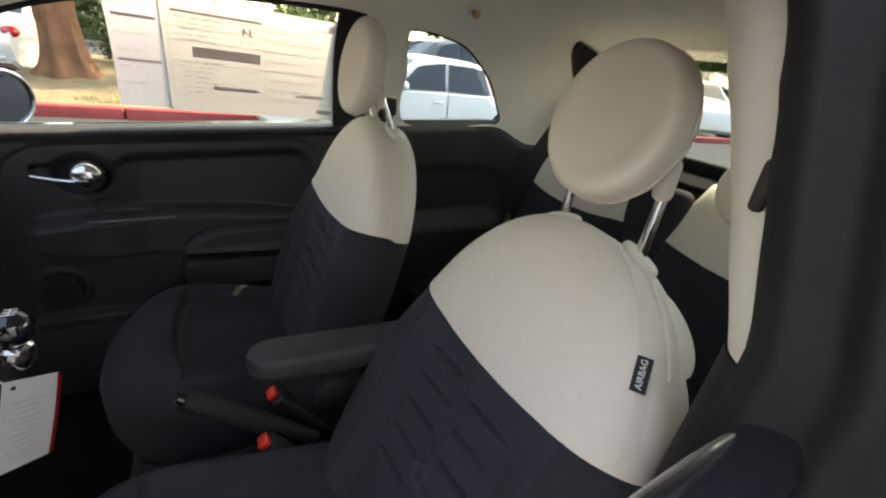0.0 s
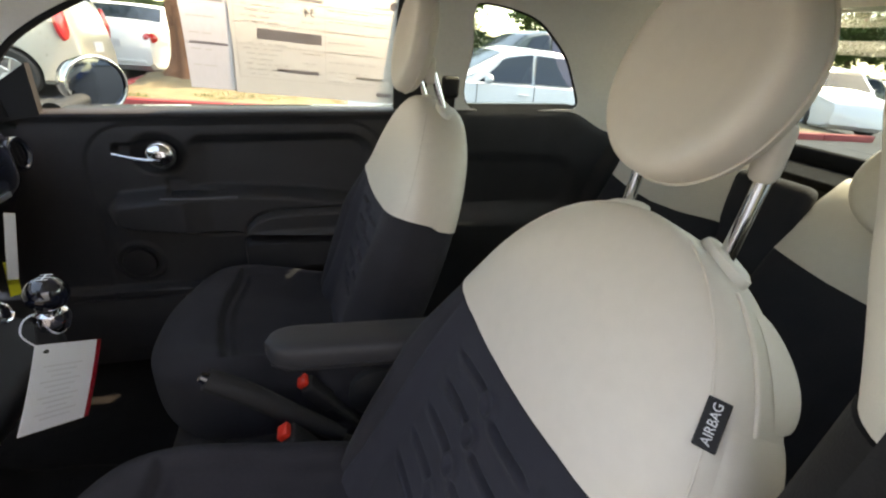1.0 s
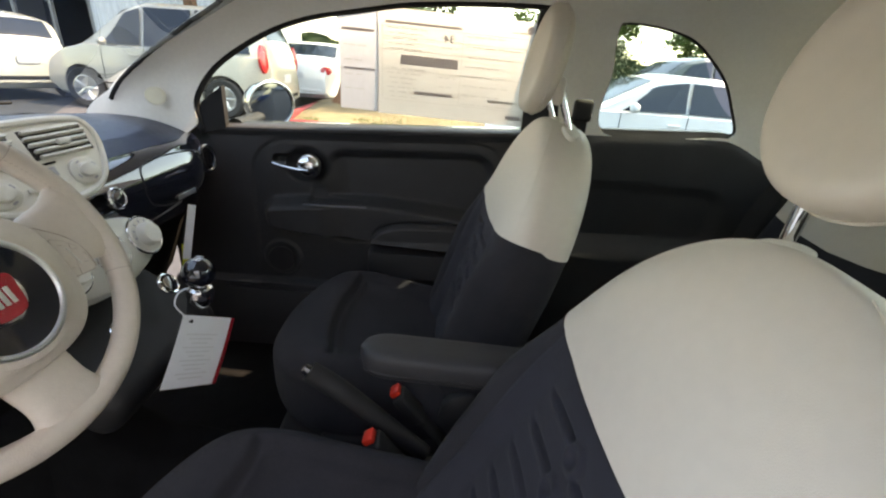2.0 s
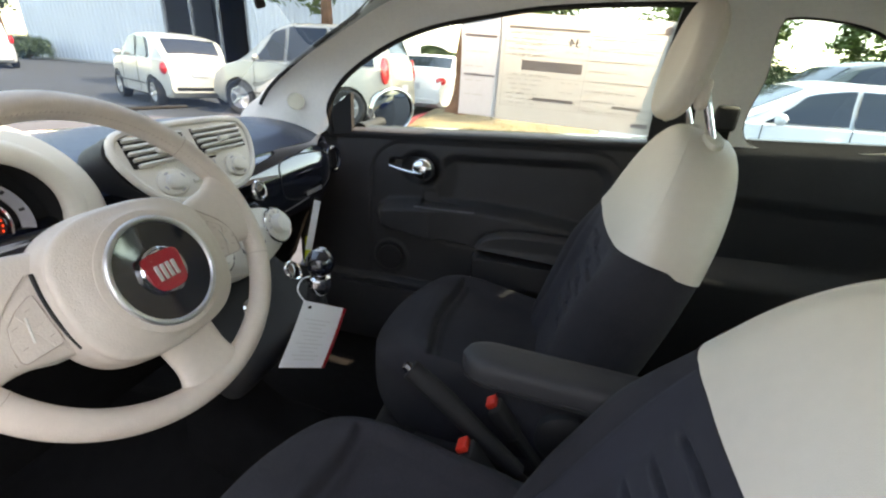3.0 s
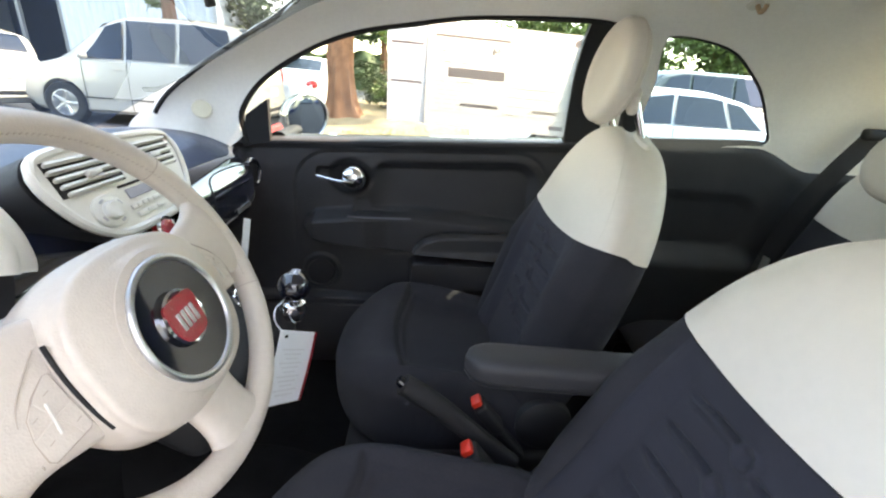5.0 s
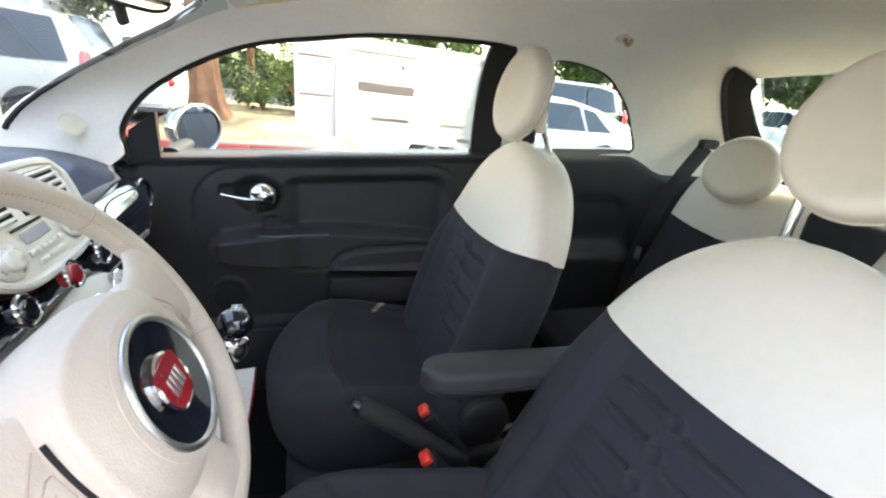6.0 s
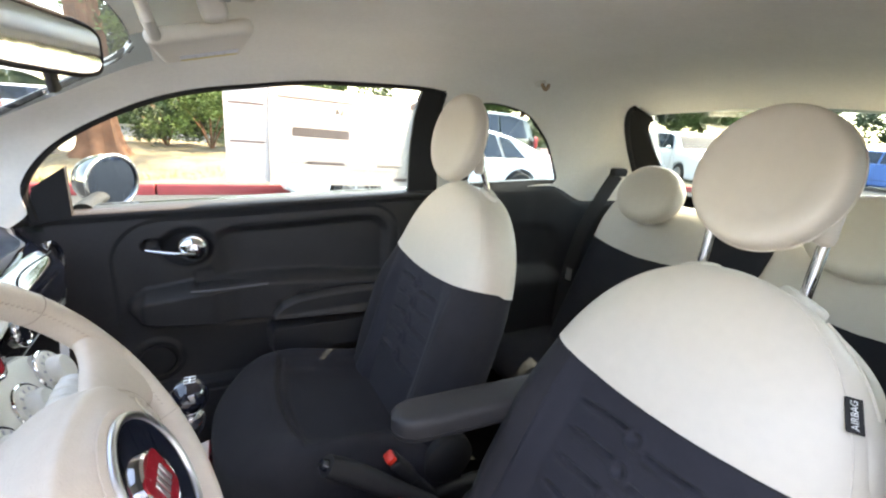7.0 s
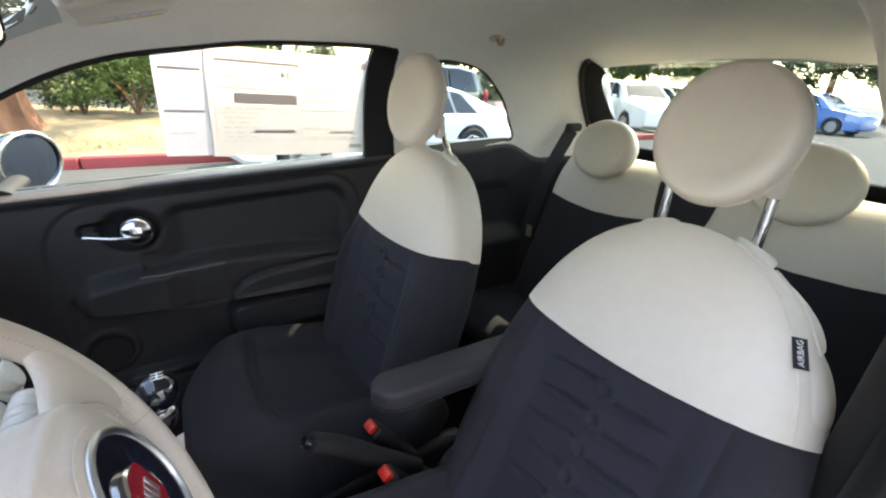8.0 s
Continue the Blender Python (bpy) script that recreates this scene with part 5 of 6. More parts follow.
RM = frame_on((-0.778, -0.005, 1.286), (0.967, -0.25, -0.02))
ol = [Vector((0.1125 * spow(math.cos(k * math.pi / 32), 0.42), 0.0285 * spow(math.sin(k * math.pi / 32), 0.5) * (1 + 0.12 * math.sin(k * math.pi / 32) * math.cos(k * math.pi / 32) ** 2), 0)) for k in range(64)]
bm = prism(ol, (0, 0, -0.020), (0, 0, 0.0))
bmesh.ops.bevel(bm, geom=[e for e in bm.edges if all(v.co.z < -0.015 for v in e.verts)], offset=0.010, segments=3, affect="EDGES")
bm.transform(RM)
part("mirror_case", bm, BLACK, mir)
part("mirror_edge", tube([RM @ Vector((p.x, p.y, 0.0)) for p in ol], 0.0032, 8, True), DARK, mir)
bm = prism([p * 0.975 for p in ol], (0, 0, 0.0), (0, 0, 0.002))
bm.transform(RM)
MIRROR = mat("mirror_silver", (0.82, 0.84, 0.84), 0.02, metal=1.0, vary=0.0)
part("mirror_glass", bm, MIRROR, mir, "mirror glass")
part("dimming_tab", rbox((0.016, 0.024, 0.008), (0, 0, 0), 0.003, 2, RM @ Matrix.Translation((0.022, -0.038, -0.008)) @ Matrix.Rotation(radians(18), 4, "Z")), BLACK, mir)
part("stem", tube([RM @ Vector((0, 0.004, -0.012)), RM @ Vector((0, 0.020, -0.020)), RM @ Vector((0, 0.034, -0.020))], 0.008, 12), BLACK, mir)
# pillar emblem ring
em = thing("airbag_emblem", "round moulded airbag mark on the pillar trim", "moulded mark", at=(-1.07, 0.53, 1.056))
en = frame_on((-1.062, 0.540, 1.052), (0.55, -0.75, 0.35))
part("disc", lathe([(0, 0.0014), (0.021, 0.0012), (0.023, -0.001)], 32, en), mat("buff_plastic", (0.60, 0.56, 0.44), 0.6, vary=0.04), em, "buff disc")
for r in (0.024, 0.017):
    part("raised_ring", tube([en @ Vector((r * math.cos(k / 14 * math.pi), r * math.sin(k / 14 * math.pi), 0)) for k in range(28)], 0.0012, 6, True), IVORY_TRIM, em)
part("raised_mark", rbox((0.018, 0.003, 0.002), (0, 0, 0), 0.0006, 1, en), IVORY_TRIM, em)

# ---- price sheet on the window ----


def paper(name, lo, hi):
    """Thin paper that lets light through."""
    m = bpy.data.materials.new(name)
    m.use_nodes = True
    pn, pl = m.node_tree.nodes, m.node_tree.links
    pb = pn["Principled BSDF"]
    pb.inputs["Roughness"].default_value = 0.7
    trl, mx, pnoise, pramp = pn.new("ShaderNodeBsdfTranslucent"), pn.new("ShaderNodeMixShader"), pn.new("ShaderNodeTexNoise"), pn.new("ShaderNodeValToRGB")
    pnoise.inputs["Scale"].default_value = 14
    pramp.color_ramp.elements[0].color, pramp.color_ramp.elements[1].color = (*lo, 1), (*hi, 1)
    pl.new(pnoise.outputs["Fac"], pramp.inputs["Fac"])
    pl.new(pramp.outputs["Color"], trl.inputs["Color"])
    pl.new(pramp.outputs["Color"], pb.inputs["Base Color"])
    mx.inputs[0].default_value = 0.6
    pl.new(pb.outputs[0], mx.inputs[1])
    pl.new(trl.outputs[0], mx.inputs[2])
    pl.new(mx.outputs[0], pn["Material Output"].inputs["Surface"])
    return m


PAPER = paper("translucent_paper", (0.50, 0.488, 0.46), (0.54, 0.528, 0.50))
PAPER_WHITE = paper("translucent_white_paper", (0.51, 0.50, 0.525), (0.56, 0.55, 0.585))
LILAC = paper("lilac_print", (0.35, 0.33, 0.34), (0.39, 0.365, 0.375))
FAINT = paper("faint_print", (0.43, 0.418, 0.395), (0.46, 0.448, 0.425))


def on_glass(x, z, lift=0.0):
    return Vector((x, side_y(x, z) + 0.014 - lift, z))


def sheet_f(x0, x1, z0, z1, tilt, lift):
    return lambda u, v: on_glass(x0 + (x1 - x0) * u, z0 + (z1 - z0) * v + tilt * (x0 + (x1 - x0) * u + 0.35), lift)


sheet = thing("window_sheet", "pale translucent price sheet taped inside the door glass", "price sheet", at=(-0.35, 0.57, 1.15))
SX0, SX1, SZ0, SZ1, ST = -0.50, -0.094, 1.045, 1.300, -0.02
part("sheet", grid(sheet_f(SX0, SX1, SZ0, SZ1, ST, 0.0), 24, 14), PAPER, sheet)
part("side_sheet", grid(sheet_f(-0.60, -0.497, SZ0 + 0.004, SZ1 - 0.006, ST, 0.002), 8, 14), PAPER_WHITE, sheet, "narrow white side sheet")


def bar(x0, x1, zc, h, material, name="print_bar"):
    part(name, grid(sheet_f(x0, x1, zc - h / 2, zc + h / 2, ST, 0.0035), 6, 1), material, sheet)


bar(-0.478, -0.285, 1.270, 0.006, LILAC)
bar(-0.440, -0.288, 1.186, 0.024, LILAC)
bar(-0.40, -0.298, 1.106, 0.009, LILAC)
bar(-0.59, -0.508, 1.245, 0.007, LILAC)
bar(-0.59, -0.508, 1.152, 0.006, LILAC)
bar(-0.145, -0.105, 1.066, 0.010, LILAC)
bar(-0.20, -0.13, 1.104, 0.008, FAINT)


def text_row(x0, x1, z, h, seed):
    """A row of small print: words of uneven length with gaps."""
    r = random.Random(seed)
    x = x0
    while x < x1 - 0.006:
        w = min(r.uniform(0.008, 0.030), x1 - x)
        bar(x, x + w, z, h, FAINT)
        x += w + r.uniform(0.003, 0.012)


for k in range(15):
    z = 1.258 - 0.0118 * k
    if not 1.168 < z < 1.204:
        text_row(-0.474 + 0.006 * (k % 3), -0.372 - 0.012 * (k % 4), z, 0.0024, k)
        if k % 2:
            text_row(-0.335, -0.292, z, 0.0024, 40 + k)
    if k % 2 == 0:
        text_row(-0.272, -0.17 + 0.02 * (k % 3), z - 0.003, 0.0022, 80 + k)
    if k % 3 == 0:
        text_row(-0.588, -0.53, z - 0.014, 0.002, 120 + k)
text_row(-0.16, -0.112, 1.274, 0.003, 7)
for z in (1.262, 1.238, 1.208, 1.160, 1.084):
    bar(-0.486, -0.108, z, 0.0011, FAINT)
for x in (-0.487, -0.280, -0.107):
    bar(x, x + 0.0011, 1.173, 0.178, FAINT)
# round seal in the sheet's corner
part("print_seal", grid(lambda u, v: on_glass(-0.115 + 0.009 * v * math.cos(u * 2 * math.pi), 1.277 + 0.009 * v * math.sin(u * 2 * math.pi), 0.0035), 20, 3, True), LILAC, sheet, "small round printed seal")
# the figures read from the back of the sheet
m34 = Matrix(((-1, 0, 0, -0.316), (0, 0, -1, on_glass(-0.316, 1.235, 0.004).y), (0, 1, 0, 1.243), (0, 0, 0, 1))) @ Matrix.Rotation(radians(12), 4, "X")
fig = writing("figures", "34", 0.028, m34, LILAC, sheet, 0.0002)

# ---- door mirror outside ----
dm = thing("door_mirror", "round door mirror with black case and chrome rim", "door mirror", at=(-0.88, 0.80, 1.0))
DMM = frame_on((-0.868, 0.815, 1.020), (0.80, -0.59, -0.05))
part("mirror_case", lathe([(0, -0.085), (0.04, -0.08), (0.068, -0.055), (0.080, -0.02), (0.081, 0.0)], 40, DMM, 1.0, 0.90), GLOSS, dm)
part("mirror_rim", tube([DMM @ Vector((0.079 * math.cos(k / 24 * math.pi), 0.071 * math.sin(k / 24 * math.pi), 0.0)) for k in range(48)], 0.0045, 10, True), CHROME, dm, "chrome rim")
# dark blue in the glass colour stands in for the dark lot it reflects
part("mirror_glass", lathe([(0, 0.001), (0.05, 0.0), (0.077, -0.003)], 48, DMM, 1.0, 0.90), mat("dark_reflection_silver", (0.10, 0.135, 0.19), 0.03, metal=1.0, vary=0.0), dm, "mirror glass coloured dark blue in place of dark reflections")
part("mirror_foot", tube([(-0.90, 0.62, 0.985), (-0.90, 0.69, 0.985), (-0.89, 0.76, 0.99)], 0.020, 14, flat=0.7), BLACK, dm)

# wiper and cowl outside the windscreen
alone("wiper", tube(spline([(-1.40, -0.30, roof_z(-1.40) + 0.022), (-1.385, 0.0, roof_z(-1.385) + 0.022), (-1.36, 0.25, roof_z(-1.36) + 0.010), (-1.33, 0.42, roof_z(-1.33) - 0.008)], 24), 0.005, 8), DARK, "black windscreen wiper lying along the glass", "wiper")
# outer skin of the car that the windows show
skin = thing("body_skin", "black painted car body below the windows", "car body", at=(-0.4, 0.7, 0.6))
part("door_skin", slab(lambda u, v: (-1.15 + 2.1 * u, 0.66 + 0.10 * math.sin(v * math.pi * 0.62), sill_z(-1.15 + 2.1 * u) - 0.72 * (1 - (1 - v)) * 1.0), 30, 14, lambda u, v: (0, -0.012, 0)), GLOSS, skin)
part("bonnet", slab(lambda u, v: (-1.42 - 0.62 * u, -0.60 + 1.2 * v, 0.985 - 0.20 * u ** 1.6 - 0.07 * abs(2 * v - 1) ** 3), 16, 20, lambda u, v: (0, 0, -0.02)), GLOSS, skin, "sloping black bonnet")
part("roof_skin", slab(lambda u, v: cabin(-0.70 + 1.25 * v, -0.42 + 0.84 * u, 0.034), 40, 30, lambda u, v: (0, 0, 0.006)), GLOSS, skin, "black roof skin")


# ---- outside ----
G = -0.08  # height of the ground
ASPHALT = mat("asphalt", (0.030, 0.034, 0.041), 0.9, vary=0.25, size=0.8, bump=0.2, bsize=40)
alone("ground", rbox((900, 900, 0.4), (0, 0, G - 0.2), 0), ASPHALT, "grey asphalt parking lot", "ground", kind="structure")
WHITE_CAR = mat("white_car_paint", (0.70, 0.71, 0.73), 0.25, vary=0.02, size=2, coat=0.8)
PEARL_CAR = mat("cream_car_paint", (0.50, 0.49, 0.45), 0.25, vary=0.02, size=2, coat=0.8)
BEIGE_CAR = mat("champagne_car_paint", (0.42, 0.40, 0.36), 0.3, metal=0.3, vary=0.03, size=2, coat=0.8)
DARK_CAR = mat("dark_green_car_paint", (0.02, 0.035, 0.032), 0.25, vary=0.05, size=2, coat=0.8)
BLUE_CAR = mat("blue_car_paint", (0.05, 0.17, 0.45), 0.25, vary=0.05, size=2, coat=0.8)
CAR_GLASS = mat("dark_car_glass", (0.010, 0.018, 0.032), 0.1, vary=0.1, size=0.05, spec=0.45)
TYRE = mat("tyre_rubber", (0.02, 0.02, 0.021), 0.85, vary=0.2, size=12, bump=0.3, bsize=200)
ALLOY = mat("alloy", (0.55, 0.56, 0.58), 0.3, metal=1.0, vary=0.05, size=10)
LAMP_RED = mat("red_lamp_lens", (0.50, 0.02, 0.025), 0.15, vary=0.08, size=10, coat=0.8)
LAMP_CLEAR = mat("clear_lamp_lens", (0.6, 0.63, 0.66), 0.12, metal=0.5, vary=0.1, size=10, coat=0.8)
AMBER = mat("amber_lens", (0.7, 0.3, 0.04), 0.2, vary=0.08, size=10)


def make_wheel(parent, x, y, r, side, rims=5):
    """A tyre with its spoked rim."""
    m = frame_on((x, y, G + r), (0, side, 0))
    w = part("wheel", lathe([(r * 0.62, 0.0), (r * 0.66, 0.012), (r * 0.9, 0.02), (r * 0.985, 0.0), (r, -0.04), (r, -0.15), (r * 0.9, -0.19), (r * 0.6, -0.19)], 36, m), TYRE, parent, "black tyre")
    part("rim", lathe([(r * 0.64, 0.004), (r * 0.60, 0.006), (r * 0.57, -0.03), (r * 0.50, -0.10), (0, -0.11)], 32, m), ALLOY, w, "alloy rim")
    for k in range(rims):
        a = 2 * math.pi * k / rims
        d = Vector((math.cos(a), math.sin(a), 0))
        part("rim_spoke", tube([m @ (d * 0.02 + Vector((0, 0, -0.012))), m @ (d * (r * 0.6) + Vector((0, 0, -0.004)))], lambda t: 0.030 - 0.006 * t, 8, flat=0.5, up=(0, side, 0)), ALLOY, w)
    part("rim_cap", lathe([(0, 0.004), (0.025, 0.003), (0.032, -0.006)], 16, m @ Matrix.Translation((0, 0, -0.005))), ALLOY, w)


def car(name, label, paint, at, turn, L, W, top, belt, wheels, r, windows, screens, tail, group="parked cars", lamps=True):
    """A car whose nose points to -x before it is turned; top is its upper outline, from nose to tail."""
    o = thing(name, label, "car", group, at=(0, 0, 0))
    tp = [(a, b + G) for a, b in top]
    bz = belt + G

    def zt(x):
        return (lerp(tp, x - 0.05) + lerp(tp, x) * 2 + lerp(tp, x + 0.05)) / 4

    def hw(x):
        e = abs(2 * x / L - 1)
        return W / 2 * (1 - 0.20 * smooth(0.72, 1.0, e) - 0.05 * e * e)

    def section(x):
        w, t = hw(x), zt(x)
        low = G + 0.20 + 0.12 * smooth(0.9, 1.0, abs(2 * x / L - 1))
        b = min(bz, t - 0.03)
        out = [(w * 0.90, low), (w * 0.985, low + 0.06), (w, low + (b - low) * 0.45), (w * 0.992, low + (b - low) * 0.72), (w * 0.97, b - 0.015), (w * 0.945, b)]
        if t > bz + 0.06:
            g = w * (0.945 - 0.30 * (t - bz) / 0.55 * 0.62)
            out += [(g + (w * 0.945 - g) * 0.5, b + (t - b) * 0.47), (g + 0.03, t - 0.06), (g - 0.05, t - 0.012), (g * 0.55, t + 0.012), (0, t + 0.02)]
        else:
            out += [(w * 0.90, b + 0.5 * (t - b)), (w * 0.82, t), (w * 0.7, t + 0.006), (w * 0.4, t + 0.02), (0, t + 0.025)]
        return out

    xs = [L * (0.5 - 0.5 * math.cos(math.pi * (0.03 + 0.94 * i / 56))) for i in range(57)]
    bm = bmesh.new()
    rows = []
    for x in xs:
        h = section(x)
        ring = [(y, z) for y, z in h] + [(-y, z) for y, z in h[-2::-1]]
        rows.append([bm.verts.new((x, y, z)) for y, z in ring])
    for p, q in zip(rows, rows[1:]):
        n = len(p)
        for k in range(n):
            bm.faces.new((p[k], p[(k + 1) % n], q[(k + 1) % n], q[k]))
    bm.faces.new(rows[0])
    bm.faces.new(rows[-1][::-1])
    bmesh.ops.recalc_face_normals(bm, faces=bm.faces)
    body = part("body", bm, paint, o, "", 35)
    cuts = []
    for wx in wheels:
        for s in (-1, 1):
            y = s * (hw(wx) - 0.09)
            cuts.append(lathe([(0, -0.13), (r + 0.045, -0.13), (r + 0.045, 0.25), (0, 0.25)], 28, frame_on((wx, y, G + r + 0.01), (0, s, 0))))
    carve(body, cuts)
    for wx in wheels:
        for s in (-1, 1):
            make_wheel(o, wx, s * (hw(wx) - 0.005), r, s)

    def side(x, f, s, out=0.03):
        h = section(x)
        a, b, c = h[5], h[6], h[7]
        p = (a[0] + (b[0] - a[0]) * f * 2, a[1] + (b[1] - a[1]) * f * 2) if f < 0.5 else (b[0] + (c[0] - b[0]) * (f * 2 - 1), b[1] + (c[1] - b[1]) * (f * 2 - 1))
        return Vector((x, s * (p[0] + out), p[1]))

    for b0, b1, t0, t1 in windows:
        for s in (-1, 1):
            part("side_window", grid(lambda u, v: side(b0 + (b1 - b0) * u + (t0 - b0 + (t1 - t0 - b1 + b0) * u) * v, 0.06 + 0.90 * v, s), 10, 6), CAR_GLASS, o, "dark side glass")
    for a, b in screens:
        part("screen", grid(lambda u, v: (lambda x: Vector((x, (2 * u - 1) * (hw(x) * 0.80 - 0.10 * smooth(bz, bz + 0.5, zt(x))), zt(x) + 0.026 - 0.02 * abs(2 * u - 1) ** 2)))(a + (b - a) * v), 10, 10), CAR_GLASS, o, "dark screen glass")
    for s in (-1, 1):
        for x in ([w[0] for w in windows] + [windows[-1][1]])[:2]:
            part("door_gap", tube([side(x, 0.0, s, 0.002)] + [Vector((x, s * (section(x)[k][0] + 0.002), section(x)[k][1])) for k in (4, 3, 2, 1)], 0.005, 6), DARK, o)
        part("door_handle", rbox((0.16, 0.02, 0.03), (windows[0][1] - 0.12, s * (hw(windows[0][1]) + 0.008), bz - 0.13), 0.008, 2), paint, o)
        part("side_strip", tube([Vector((L * (0.25 + 0.05 * k), s * (hw(L * (0.25 + 0.05 * k)) + 0.004), G + 0.46)) for k in range(11)], 0.012, 6), DARK if paint is not WHITE_CAR else paint, o)
        part("wing_mirror", grid(lambda u, v: Vector((windows[0][0] + 0.12 + 0.06 * math.cos(u * 6.2832) * math.sin(v * math.pi), s * (hw(windows[0][0]) + 0.08 + 0.09 * math.sin(u * 6.2832) * math.sin(v * math.pi)), bz + 0.06 + 0.065 * math.cos(v * math.pi))), 14, 8, True), paint, o)
        xl = L * 0.055
        part("headlight", lathe([(0, 0.05), (0.07, 0.04), (0.10, 0.0), (0.10, -0.04)], 24, frame_on((xl + 0.06, s * (hw(xl) * 0.80), min(zt(xl + 0.1), bz) - 0.10), (-0.85, s * 0.45, 0.28)), 1.35, 0.85), LAMP_CLEAR, o, "clear headlight")
        tx, ty, tz, tw, th = tail
        part("tail_light", lathe([(0, 0.05), (0.6, 0.042), (0.92, 0.02), (1.0, -0.03)], 24, frame_on((tx, s * ty, tz + G), (0.86, s * 0.5, 0.1)) @ Matrix.Diagonal((tw, th, 1, 1))), LAMP_RED, o, "red tail light")
    part("bumper_strip", rbox((0.05, W * 0.62, 0.07), (L - 0.02, 0, G + 0.40), 0.02, 3), paint if paint is WHITE_CAR else DARK, o)
    part("number_plate", rbox((0.012, 0.34, 0.15), (L + 0.002, 0, G + 0.72), 0.004, 1), mat("plain_plate", (0.55, 0.56, 0.60), 0.5), o)
    part("under_tray", rbox((L * 0.9, W * 0.8, 0.14), (L / 2, 0, G + 0.27), 0.04, 2), DARK, o)
    o.matrix_basis = Matrix.Translation(at) @ Matrix.Rotation(radians(turn), 4, "Z")
    return o


COUPE = [(0.0, 0.48), (0.06, 0.66), (0.8, 0.84), (1.45, 0.92), (2.15, 1.27), (2.5, 1.33), (3.1, 1.32), (3.6, 1.22), (4.2, 1.0), (4.65, 0.93), (4.80, 0.60), (4.85, 0.5)]
car("parked_car", "white four-door car parked along the red kerb", WHITE_CAR, (0.23, 6.02, 0), 0, 4.85, 1.72, COUPE, 0.86, (0.92, 3.75), 0.325, ((1.72, 2.55, 2.08, 2.55), (2.60, 3.35, 2.60, 3.22), (3.40, 3.85, 3.28, 3.50)), ((1.50, 2.12), (3.62, 4.15)), (4.72, 0.68, 0.80, 0.10, 0.10))
VAN = [(0.0, 0.55), (0.05, 0.78), (0.38, 0.95), (0.85, 1.08), (1.55, 1.66), (1.95, 1.80), (3.1, 1.82), (3.75, 1.76), (3.97, 1.35), (4.06, 0.98), (4.10, 0.5)]
car("parked_car", "champagne minivan with a roof rack, parked", BEIGE_CAR, (-7.55, 8.35, 0), 0, 4.10, 1.85, VAN, 1.07, (0.80, 3.25), 0.34, ((1.20, 1.88, 1.62, 1.88), (1.95, 2.75, 1.95, 2.75), (2.82, 3.75, 2.82, 3.60)), ((0.9, 1.55), (3.75, 3.96)), (3.98, 0.82, 1.05, 0.09, 0.24))
SEDAN = [(0.0, 0.52), (0.06, 0.70), (0.7, 0.90), (1.35, 0.99), (2.05, 1.40), (2.5, 1.45), (3.1, 1.43), (3.75, 1.10), (4.0, 1.07), (4.5, 1.05), (4.62, 0.80), (4.66, 0.5)]
car("parked_car", "white saloon parked with its tail to the kerb bed", WHITE_CAR, (-3.85, 14.75, 0), -90, 4.66, 1.80, SEDAN, 0.98, (0.95, 3.65), 0.32, ((1.72, 2.45, 2.10, 2.45), (2.52, 3.25, 2.52, 3.05)), ((1.40, 2.02), (3.2, 3.7)), (4.52, 0.66, 0.84, 0.14, 0.10))
MINI = [(0.0, 0.48), (0.06, 0.68), (0.45, 0.88), (0.95, 0.99), (1.6, 1.44), (1.95, 1.49), (2.5, 1.47), (3.05, 1.38), (3.34, 1.06), (3.46, 0.80), (3.50, 0.45)]
car("parked_car", "small cream-white hatchback parked with its tail this way", PEARL_CAR, (-11.08, 9.30, 0), -26, 3.50, 1.63, MINI, 0.97, (0.70, 2.95), 0.30, ((1.25, 2.15, 1.62, 2.05), (2.25, 2.85, 2.2, 2.62)), ((1.0, 1.6), (3.06, 3.32)), (3.36, 0.66, 0.80, 0.075, 0.12))
SUV = [(0.0, 0.6), (0.06, 0.85), (0.6, 1.02), (1.15, 1.10), (1.8, 1.62), (2.2, 1.72), (3.6, 1.72), (4.2, 1.62), (4.45, 1.15), (4.55, 0.8), (4.6, 0.5)]


def suv(label, paint, at, turn):
    return car("parked_car", label, paint, at, turn, 4.60, 1.85, SUV, 1.12, (0.95, 3.65), 0.35, ((1.55, 2.3, 1.92, 2.3), (2.37, 3.2, 2.37, 3.2), (3.27, 4.1, 3.27, 3.95)), ((1.2, 1.82), (4.22, 4.44)), (4.42, 0.80, 1.05, 0.09, 0.16))


suv("dark green off-road car parked beyond the kerb island", DARK_CAR, (2.4, 9.1, 0), 0)
suv("white off-road car parked by the building, tail this way", WHITE_CAR, (-25.5, 14.1, 0), -25)
suv("blue off-road car parked across the lot", BLUE_CAR, (25.0, 4.6, 0), 78)
suv("white off-road car parked behind, across the lot", WHITE_CAR, (13.5, 7.2, 0), 62)
suv("dark car parked far behind among others", DARK_CAR, (26.0, 12.0, 0), 80)
suv("white car parked far behind among others", WHITE_CAR, (26.0, -0.8, 0), 85)

# unseen wall, added to bounce light up to the headliner and hide low sky
alone("wall_bounce", rbox((26.0, 0.25, 3.0), (-1.0, -3.4, G + 1.5), 0.02, 2), mat("bounce_wall_white", (0.50, 0.54, 0.55), 0.85, vary=0.08, size=1.5, bump=0.5, bsize=60), "plain pale wall out of view, added to bounce light into the cabin", "wall", kind="structure")

